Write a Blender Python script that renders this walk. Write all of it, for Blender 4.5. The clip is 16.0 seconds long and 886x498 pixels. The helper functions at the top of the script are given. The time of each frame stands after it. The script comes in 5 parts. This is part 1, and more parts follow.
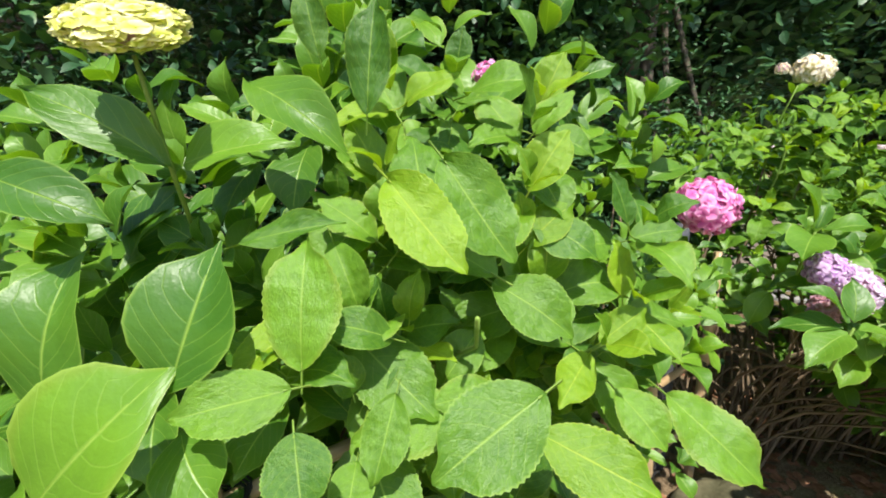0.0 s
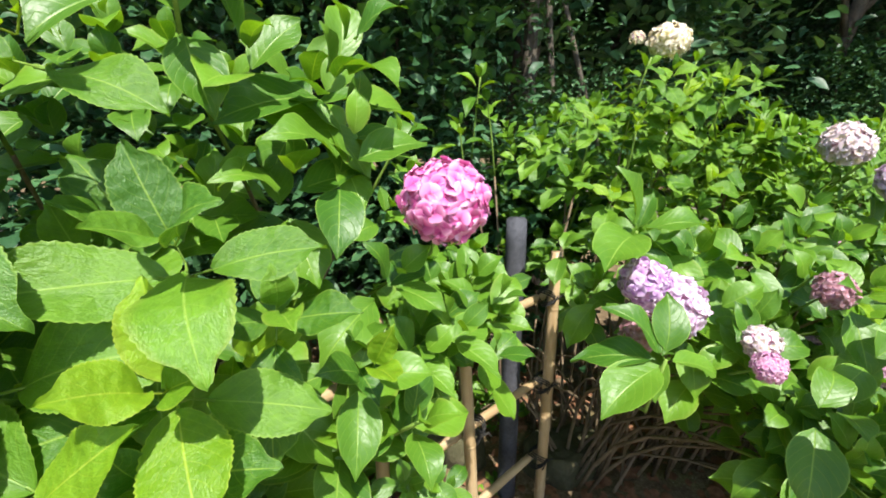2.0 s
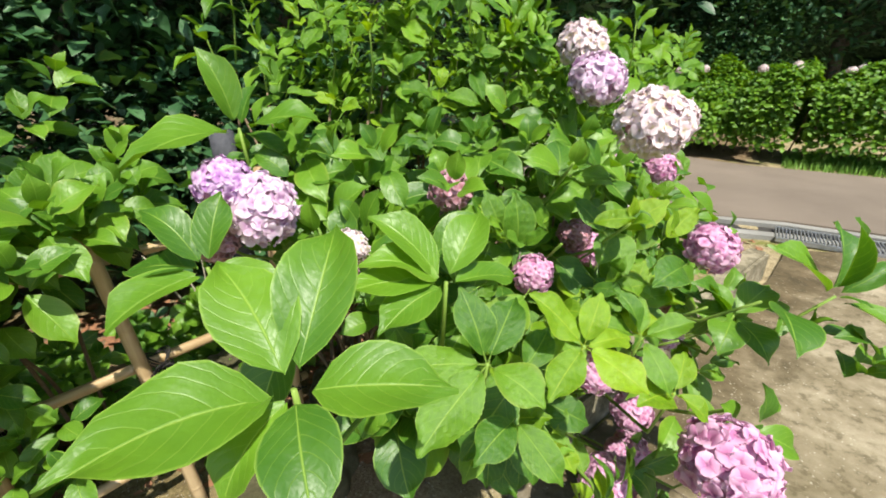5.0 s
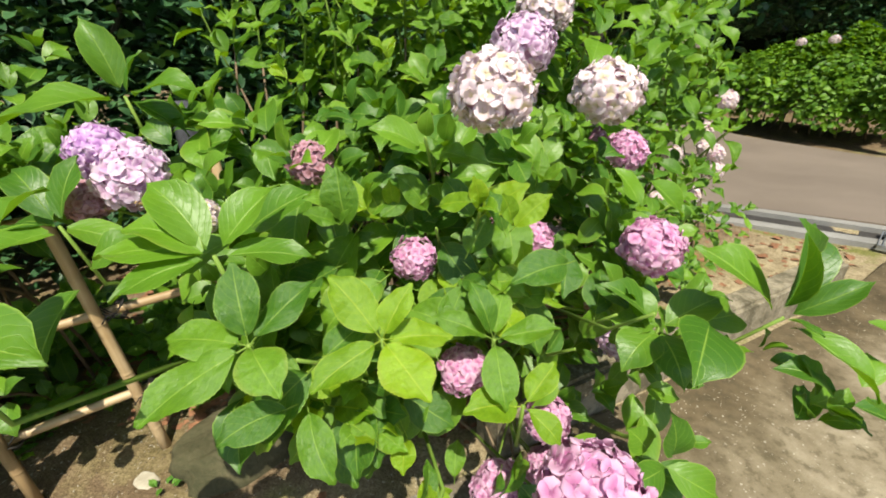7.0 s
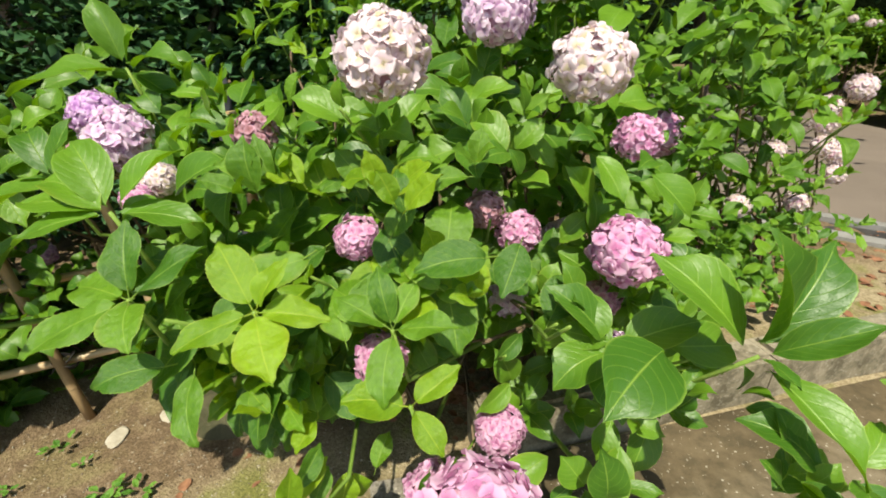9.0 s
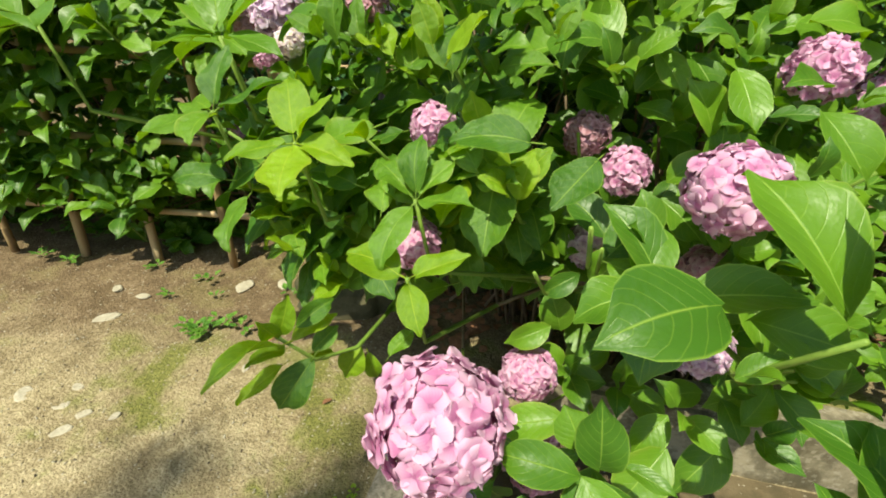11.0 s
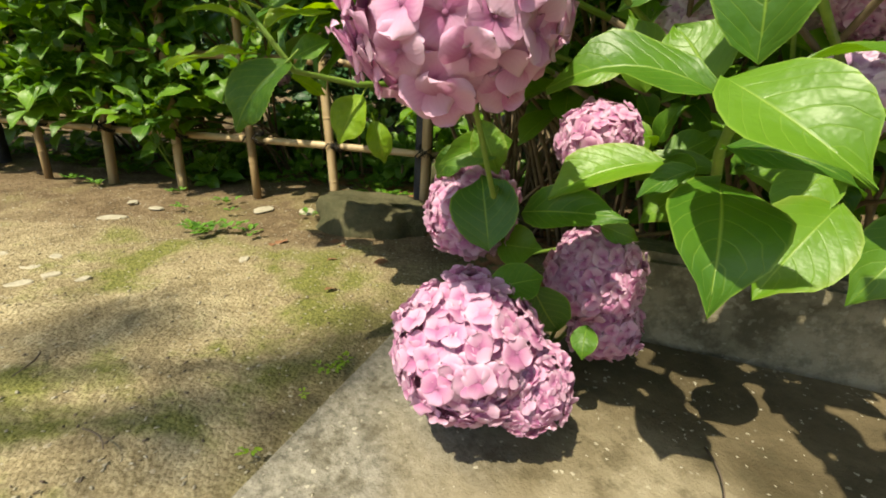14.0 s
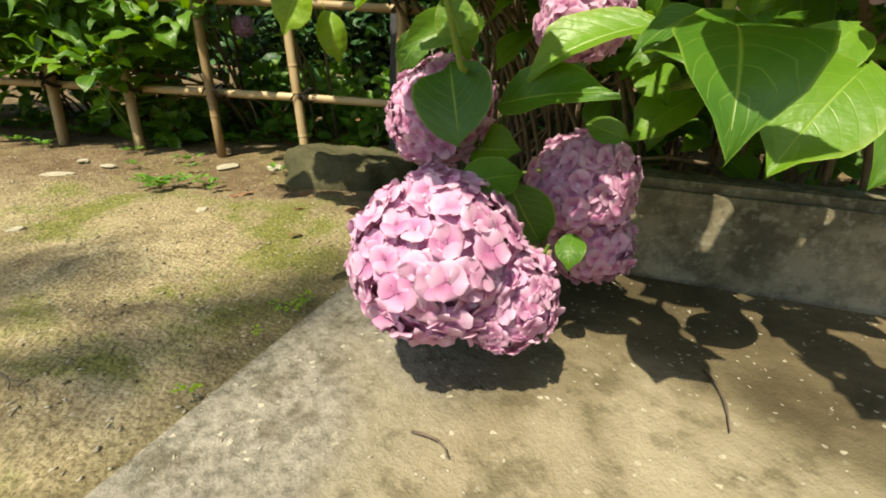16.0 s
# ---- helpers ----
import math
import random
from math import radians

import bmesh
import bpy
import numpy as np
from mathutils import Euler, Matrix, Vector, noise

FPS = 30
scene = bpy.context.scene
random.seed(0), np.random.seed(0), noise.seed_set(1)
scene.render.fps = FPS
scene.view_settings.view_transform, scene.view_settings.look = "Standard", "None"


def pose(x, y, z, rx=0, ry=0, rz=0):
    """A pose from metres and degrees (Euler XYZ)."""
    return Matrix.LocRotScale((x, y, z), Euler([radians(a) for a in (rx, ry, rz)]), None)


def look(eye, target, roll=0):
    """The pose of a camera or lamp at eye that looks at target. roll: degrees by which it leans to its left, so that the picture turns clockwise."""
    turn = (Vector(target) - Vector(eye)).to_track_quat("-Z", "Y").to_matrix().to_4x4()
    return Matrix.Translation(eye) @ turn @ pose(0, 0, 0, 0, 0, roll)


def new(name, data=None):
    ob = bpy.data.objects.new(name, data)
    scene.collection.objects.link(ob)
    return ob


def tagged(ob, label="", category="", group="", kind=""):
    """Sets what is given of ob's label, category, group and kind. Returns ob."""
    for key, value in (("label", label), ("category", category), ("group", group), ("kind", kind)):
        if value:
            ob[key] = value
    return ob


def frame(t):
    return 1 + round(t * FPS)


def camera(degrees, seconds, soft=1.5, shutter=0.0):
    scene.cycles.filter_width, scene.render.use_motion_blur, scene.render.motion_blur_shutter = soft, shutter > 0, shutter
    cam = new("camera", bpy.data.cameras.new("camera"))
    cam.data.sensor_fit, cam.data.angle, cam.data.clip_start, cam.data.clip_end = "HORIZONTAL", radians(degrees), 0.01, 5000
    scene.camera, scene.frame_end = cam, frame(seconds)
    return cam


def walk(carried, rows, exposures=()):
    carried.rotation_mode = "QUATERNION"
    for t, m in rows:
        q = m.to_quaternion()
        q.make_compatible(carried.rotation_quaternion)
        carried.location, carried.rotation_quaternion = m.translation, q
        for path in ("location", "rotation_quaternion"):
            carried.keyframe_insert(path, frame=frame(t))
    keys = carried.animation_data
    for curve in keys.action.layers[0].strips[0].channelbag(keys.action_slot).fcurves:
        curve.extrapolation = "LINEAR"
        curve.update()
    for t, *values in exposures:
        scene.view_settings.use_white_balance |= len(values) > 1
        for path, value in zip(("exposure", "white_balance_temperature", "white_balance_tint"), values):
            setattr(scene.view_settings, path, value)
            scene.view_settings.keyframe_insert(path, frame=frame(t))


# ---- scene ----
cam = camera(91.3, 16.0, 1.9)
PATH = [
    (0, (0.151, -0.034, 1.487), (-0.012, 1.905, 1.028), -1.1),
    (0.5, (0.310, 0.092, 1.483), (0.227, 2.031, 1.001), -0.0),
    (1, (0.444, 0.171, 1.483), (0.391, 2.110, 0.998), 0.2),
    (1.5, (0.544, 0.249, 1.463), (0.549, 2.186, 0.964), -0.0),
    (2, (0.648, 0.357, 1.443), (0.758, 2.285, 0.924), -0.2),
    (2.5, (0.800, 0.409, 1.429), (1.021, 2.322, 0.888), -0.6),
    (3, (0.937, 0.420, 1.408), (1.245, 2.311, 0.833), -0.3),
    (3.5, (1.098, 0.381, 1.399), (1.448, 2.252, 0.785), 0.0),
    (4, (1.244, 0.321, 1.382), (1.584, 2.174, 0.713), 0.3),
    (4.5, (1.350, 0.317, 1.353), (1.670, 2.160, 0.644), 0.3),
    (5, (1.451, 0.359, 1.319), (1.727, 2.191, 0.564), -0.2),
    (5.2, (1.495, 0.379, 1.308), (1.745, 2.208, 0.539), -0.4),
    (7.3, (1.979, 0.400, 1.279), (1.777, 2.210, 0.452), -1.4),
    (7.5, (2.011, 0.421, 1.269), (1.761, 2.226, 0.444), -1.7),
    (8, (2.098, 0.465, 1.271), (1.738, 2.244, 0.429), -2.2),
    (8.2, (2.131, 0.476, 1.264), (1.726, 2.246, 0.426), -2.3),
    (10.3, (2.387, 0.555, 1.202), (1.434, 2.057, 0.288), 1.3),
    (10.5, (2.404, 0.566, 1.166), (1.376, 2.022, 0.257), 2.0),
    (11, (2.439, 0.600, 1.067), (1.251, 1.913, 0.137), 3.7),
    (11.5, (2.403, 0.640, 0.848), (1.129, 1.870, -0.083), 5.4),
    (12, (2.412, 0.668, 0.641), (1.069, 1.885, -0.204), 5.3),
    (12.5, (2.446, 0.682, 0.577), (1.069, 1.901, -0.209), 4.4),
    (13, (2.470, 0.682, 0.550), (1.071, 1.909, -0.183), 4.1),
    (13.5, (2.469, 0.673, 0.524), (1.057, 1.902, -0.179), 3.8),
    (14, (2.469, 0.661, 0.483), (1.049, 1.888, -0.207), 3.8),
    (14.5, (2.475, 0.670, 0.444), (1.057, 1.894, -0.258), 3.7),
    (15, (2.466, 0.686, 0.395), (1.062, 1.913, -0.328), 3.5),
    (15.5, (2.457, 0.702, 0.369), (1.078, 1.941, -0.382), 3.3),
    (16, (2.457, 0.711, 0.366), (1.107, 1.971, -0.402), 3.2),
]
walk(cam, [(t, look(eye, target, roll)) for t, eye, target, roll in PATH], [(0, 1.08, 6500, 10), (1.0, 1.20, 6450, 10), (2.5, 1.28, 6400, 10), (4, 1.02, 6500, 8), (5, 0.98, 6700, 7), (8, 0.75, 7000, 7), (10.5, 0.78, 7300, 0), (11.5, 0.80, 7500, -3), (12.5, 0.76, 7700, 1), (16, 0.90, 7800, 2)])

# ---- light ----
SUN_DIR = Vector((0.16, -0.59, 1.0)).normalized()
SUN_ELEV = math.asin(SUN_DIR.z)
SUN_AZ = math.atan2(SUN_DIR.x, SUN_DIR.y)
world = bpy.data.worlds.new("world")
scene.world = world
world.use_nodes = True
wn = world.node_tree
sky = wn.nodes.new("ShaderNodeTexSky")
sky.sky_type = "NISHITA"
sky.sun_disc = False
sky.sun_elevation = SUN_ELEV
sky.sun_rotation = SUN_AZ
wn.links.new(sky.outputs[0], wn.nodes["Background"].inputs[0])
wn.nodes["Background"].inputs[1].default_value = 0.128
sun = new("sun", bpy.data.lights.new("sun", "SUN"))
sun.data.energy = 4.3
sun.data.angle = radians(0.6)
sun.data.color = (1.0, 0.95, 0.86)
sun.matrix_world = look(SUN_DIR * 30, (0, 0, 0))


# ---- materials ----
def mat(name, rough=0.6, metal=0.0, spec=0.4):
    m = bpy.data.materials.new(name)
    m.use_nodes = True
    b = m.node_tree.nodes["Principled BSDF"]
    b.inputs["Roughness"].default_value = rough
    b.inputs["Metallic"].default_value = metal
    b.inputs["Specular IOR Level"].default_value = spec
    return m, m.node_tree, b


def node(nt, kind, **values):
    n = nt.nodes.new(kind)
    for key, value in values.items():
        n.inputs[key.replace("_", " ")].default_value = value
    return n


def calc(nt, op, a, b=None, c=None):
    n = nt.nodes.new("ShaderNodeMath")
    n.operation = op
    for i, v in enumerate((a, b, c)):
        if v is None:
            continue
        if isinstance(v, (int, float)):
            n.inputs[i].default_value = v
        else:
            nt.links.new(v, n.inputs[i])
    return n.outputs[0]


def ramp(nt, fac, stops):
    n = nt.nodes.new("ShaderNodeValToRGB")
    el = n.color_ramp.elements
    while len(el) < len(stops):
        el.new(0.5)
    for e, (p, c) in zip(el, stops):
        e.position = p
        e.color = (*c, 1) if len(c) == 3 else c
    nt.links.new(fac, n.inputs[0])
    return n.outputs[0]


def blend(nt, fac, a, b, mode="MIX"):
    n = nt.nodes.new("ShaderNodeMix")
    n.data_type = "RGBA"
    n.blend_type = mode
    for sock, v in ((n.inputs[0], fac), (n.inputs[6], a), (n.inputs[7], b)):
        if isinstance(v, (int, float)):
            sock.default_value = v
        elif isinstance(v, tuple):
            sock.default_value = (*v, 1)
        else:
            nt.links.new(v, sock)
    return n.outputs[2]


def where(nt):
    return nt.nodes.new("ShaderNodeTexCoord").outputs["Object"]


def place(nt):
    return nt.nodes.new("ShaderNodeNewGeometry").outputs["Position"]


def noisy(nt, co, scale, detail=4.0, rough=0.55, distort=0.0):
    n = node(nt, "ShaderNodeTexNoise", Scale=scale, Detail=detail, Roughness=rough, Distortion=distort)
    nt.links.new(co, n.inputs["Vector"])
    return n.outputs["Fac"]


def bumped(nt, b, height, strength=0.3, dist=0.01):
    n = node(nt, "ShaderNodeBump", Strength=strength, Distance=dist)
    nt.links.new(height, n.inputs["Height"])
    nt.links.new(n.outputs[0], b.inputs["Normal"])


def chance(nt):
    """A number of its own for each object and each loose piece of a mesh."""
    a = nt.nodes.new("ShaderNodeObjectInfo").outputs["Random"]
    b = nt.nodes.new("ShaderNodeNewGeometry").outputs["Random Per Island"]
    return calc(nt, "FRACT", calc(nt, "ADD", a, b))


def thin(nt, b, colour, share):
    """Lets light through a leaf or petal."""
    t = nt.nodes.new("ShaderNodeBsdfTranslucent")
    nt.links.new(colour, t.inputs["Color"])
    mix = nt.nodes.new("ShaderNodeMixShader")
    mix.inputs[0].default_value = share
    nt.links.new(b.outputs[0], mix.inputs[1])
    nt.links.new(t.outputs[0], mix.inputs[2])
    nt.links.new(mix.outputs[0], nt.nodes["Material Output"].inputs[0])


def leaf_material(name, deep, bright, vein, rough=0.42, share=0.3, spec=0.32):
    m, nt, b = mat(name, rough, spec=spec)
    uv = nt.nodes.new("ShaderNodeUVMap").outputs[0]
    sep = nt.nodes.new("ShaderNodeSeparateXYZ")
    nt.links.new(uv, sep.inputs[0])
    u = sep.outputs[0]
    across = calc(nt, "ABSOLUTE", calc(nt, "SUBTRACT", calc(nt, "MULTIPLY", sep.outputs[1], 2.0), 1.0))
    slant = calc(nt, "SUBTRACT", calc(nt, "MULTIPLY", u, 7.0), calc(nt, "MULTIPLY", calc(nt, "POWER", across, 1.35), 2.7))
    side = calc(nt, "PINGPONG", slant, 0.5)
    side_line = ramp(nt, side, [(0.0, (1, 1, 1)), (0.065, (0, 0, 0))])
    rib = ramp(nt, across, [(0.0, (0.8, 0.8, 0.8)), (0.045, (0, 0, 0))])
    lines = calc(nt, "MAXIMUM", calc(nt, "MULTIPLY", side_line, 0.26), rib)
    r = chance(nt)
    grain = noisy(nt, where(nt), 9.0, 5.0, 0.6)
    tone = calc(nt, "ADD", calc(nt, "MULTIPLY", r, 0.75), calc(nt, "MULTIPLY", calc(nt, "SUBTRACT", grain, 0.5), 0.9))
    col = ramp(nt, tone, [(0.05, deep), (0.75, bright), (1.0, tuple(min(1.0, c * 1.25) for c in bright))])
    # ageing towards the rim on a few leaves
    rim = calc(nt, "MULTIPLY", ramp(nt, across, [(0.75, (0, 0, 0)), (1.0, (1, 1, 1))]), calc(nt, "GREATER_THAN", r, 0.86))
    col = blend(nt, calc(nt, "MULTIPLY", rim, 0.25), col, (0.30, 0.27, 0.05))
    col = blend(nt, lines, col, vein)
    margin = ramp(nt, across, [(0.93, (0, 0, 0)), (0.99, (0.55, 0.55, 0.55))])
    col = blend(nt, margin, col, vein)
    nt.links.new(col, b.inputs["Base Color"])
    pillow = calc(nt, "MULTIPLY", side, 0.07)
    fine = noisy(nt, where(nt), 42.0, 3.0, 0.6)
    high = calc(nt, "ADD", calc(nt, "SUBTRACT", calc(nt, "ADD", pillow, calc(nt, "MULTIPLY", fine, 0.35)), calc(nt, "MULTIPLY", lines, 0.22)), calc(nt, "MULTIPLY", grain, 1.0))
    bumped(nt, b, high, 0.36, 0.013)
    thin(nt, b, blend(nt, 1.0, col, (1.42, 1.30, 0.28), "MULTIPLY"), share)
    return m


def petal_material(name, heart, body, rim, share=0.25):
    m, nt, b = mat(name, 0.62, spec=0.2)
    uv = nt.nodes.new("ShaderNodeUVMap").outputs[0]
    sep = nt.nodes.new("ShaderNodeSeparateXYZ")
    nt.links.new(uv, sep.inputs[0])
    r = chance(nt)
    tone = calc(nt, "ADD", calc(nt, "MULTIPLY", sep.outputs[0], 0.75), calc(nt, "MULTIPLY", calc(nt, "SUBTRACT", r, 0.5), 0.55))
    streak = calc(nt, "PINGPONG", calc(nt, "MULTIPLY", sep.outputs[1], 8.0), 0.5)
    tone = calc(nt, "SUBTRACT", tone, calc(nt, "MULTIPLY", calc(nt, "SUBTRACT", 0.5, streak), 0.14))
    col = ramp(nt, tone, [(0.0, heart), (0.30, body), (0.80, rim)])
    col = blend(nt, ramp(nt, sep.outputs[0], [(0.03, (0.6, 0.6, 0.6)), (0.16, (0, 0, 0))]), col, tuple(0.55 * c for c in heart))
    spots = noisy(nt, where(nt), 60.0, 2.0)
    col = blend(nt, ramp(nt, spots, [(0.70, (0, 0, 0)), (0.78, (0.18, 0.18, 0.18))]), col, (0.42, 0.16, 0.24))
    nt.links.new(col, b.inputs["Base Color"])
    vein = calc(nt, "PINGPONG", calc(nt, "MULTIPLY", sep.outputs[1], 9.0), 0.5)
    bumped(nt, b, calc(nt, "ADD", vein, calc(nt, "MULTIPLY", noisy(nt, where(nt), 6.0), 1.5)), 0.05, 0.01)
    thin(nt, b, col, share)
    return m


def two_tone(name, co_scale, dark, light, rough=0.8, fine=60.0, bump=0.4, dist=0.004, spec=0.3, use_place=False, third=None):
    m, nt, b = mat(name, rough, spec=spec)
    co = place(nt) if use_place else where(nt)
    big = noisy(nt, co, co_scale, 5.0, 0.6, 0.4)
    small = noisy(nt, co, fine, 4.0, 0.65)
    tone = calc(nt, "ADD", calc(nt, "MULTIPLY", big, 0.65), calc(nt, "MULTIPLY", small, 0.45))
    stops = [(0.32, dark), (0.72, light)] if third is None else [(0.32, dark), (0.55, light), (0.75, third)]
    nt.links.new(ramp(nt, tone, stops), b.inputs["Base Color"])
    bumped(nt, b, calc(nt, "ADD", small, calc(nt, "MULTIPLY", big, 0.6)), bump, dist)
    return m


M_LEAF = leaf_material("hydrangea_leaf", (0.052, 0.150, 0.014), (0.140, 0.290, 0.020), (0.28, 0.43, 0.07), 0.43, 0.37, 0.5)
M_YOUNG = leaf_material("hydrangea_leaf_young", (0.125, 0.265, 0.012), (0.235, 0.395, 0.017), (0.40, 0.52, 0.06), 0.43, 0.42, 0.5)
M_SMALL = leaf_material("shrub_leaf", (0.050, 0.140, 0.010), (0.14, 0.28, 0.018), (0.20, 0.34, 0.06), 0.47)
M_EVER = leaf_material("evergreen_leaf", (0.022, 0.070, 0.026), (0.055, 0.140, 0.050), (0.05, 0.10, 0.04), 0.45, 0.15, 0.35)
M_WEED = leaf_material("weed_leaf", (0.06, 0.17, 0.02), (0.14, 0.30, 0.04), (0.2, 0.34, 0.07), 0.5)
M_PINK = petal_material("petal_pink", (0.53, 0.19, 0.38), (0.65, 0.345, 0.53), (0.73, 0.49, 0.645), 0.32)
M_LILAC = petal_material("petal_lilac", (0.52, 0.30, 0.50), (0.68, 0.48, 0.65), (0.78, 0.66, 0.77), 0.30)
M_HOT = petal_material("petal_hot_pink", (0.60, 0.09, 0.32), (0.74, 0.21, 0.48), (0.82, 0.45, 0.66))
M_PALE = petal_material("petal_pale_pink", (0.62, 0.54, 0.36), (0.71, 0.57, 0.63), (0.80, 0.71, 0.74), 0.30)
M_CREAM = petal_material("petal_cream", (0.62, 0.55, 0.22), (0.78, 0.68, 0.50), (0.84, 0.78, 0.68))
M_YELLOW = petal_material("petal_yellow_green", (0.50, 0.58, 0.07), (0.70, 0.72, 0.18), (0.82, 0.78, 0.45))
M_PURPLE = petal_material("petal_purple", (0.38, 0.17, 0.44), (0.54, 0.32, 0.58), (0.70, 0.52, 0.70))
M_FADED = petal_material("petal_faded", (0.30, 0.13, 0.15), (0.42, 0.22, 0.27), (0.52, 0.32, 0.38))
M_CORE = two_tone("flower_core", 20.0, (0.50, 0.27, 0.37), (0.70, 0.42, 0.54))
M_STEM = two_tone("green_stem", 14.0, (0.10, 0.20, 0.03), (0.22, 0.32, 0.06), 0.55)
M_WOOD = two_tone("woody_stem", 10.0, (0.07, 0.05, 0.03), (0.22, 0.16, 0.10), 0.85)
M_BARK = two_tone("bark", 5.0, (0.03, 0.026, 0.02), (0.12, 0.10, 0.075), 0.9, 30.0, 0.7, 0.02)
M_CHAR = two_tone("charred_wood", 8.0, (0.020, 0.021, 0.026), (0.075, 0.077, 0.090), 0.75, 70.0, 0.6)
M_TWINE = two_tone("black_twine", 60.0, (0.008, 0.008, 0.008), (0.03, 0.028, 0.025), 0.9)
M_ROCK = two_tone("mossy_rock", 7.0, (0.032, 0.036, 0.014), (0.10, 0.088, 0.048), 0.9, 50.0, 0.7, 0.01)
M_STONE = two_tone("pale_stone", 12.0, (0.26, 0.23, 0.17), (0.46, 0.42, 0.33), 0.9)
M_LITTER = two_tone("dead_leaf", 30.0, (0.12, 0.05, 0.025), (0.30, 0.15, 0.08), 0.8)
M_TWIG = two_tone("dead_twig", 30.0, (0.05, 0.04, 0.03), (0.16, 0.12, 0.09), 0.85)
M_ROAD = two_tone("red_asphalt", 0.9, (0.120, 0.097, 0.077), (0.195, 0.160, 0.128), 0.9, 160.0, 0.5, 0.003, use_place=True)
M_EDGE = two_tone("gutter_concrete", 3.0, (0.15, 0.148, 0.135), (0.29, 0.285, 0.265), 0.85, 120.0)
M_DARK = two_tone("dark_gutter", 6.0, (0.02, 0.02, 0.02), (0.06, 0.055, 0.05), 0.6)
M_GRASS = two_tone("grass_blade", 3.0, (0.07, 0.18, 0.02), (0.20, 0.36, 0.05), 0.6, use_place=True)
# near black: the shade of the wood is painted into this backdrop
M_FAR = two_tone("shaded_backdrop", 0.9, (0.0015, 0.003, 0.0012), (0.008, 0.014, 0.005), 0.95, 6.0, 1.0, 0.3, 0.0, True)


def bamboo_material():
    m, nt, b = mat("dried_bamboo", 0.45, spec=0.4)
    co = where(nt)
    mp = nt.nodes.new("ShaderNodeMapping")
    mp.inputs["Scale"].default_value = (40, 40, 2.2)
    nt.links.new(co, mp.inputs[0])
    streak = noisy(nt, mp.outputs[0], 1.0, 5.0, 0.6)
    patch = noisy(nt, co, 5.0, 4.0)
    tone = calc(nt, "ADD", calc(nt, "MULTIPLY", streak, 0.6), calc(nt, "MULTIPLY", patch, 0.5))
    tone = calc(nt, "ADD", tone, calc(nt, "MULTIPLY", calc(nt, "SUBTRACT", chance(nt), 0.5), 0.25))
    nt.links.new(ramp(nt, tone, [(0.30, (0.12, 0.085, 0.05)), (0.55, (0.33, 0.225, 0.115)), (0.78, (0.50, 0.385, 0.235))]), b.inputs["Base Color"])
    bumped(nt, b, streak, 0.2, 0.003)
    return m


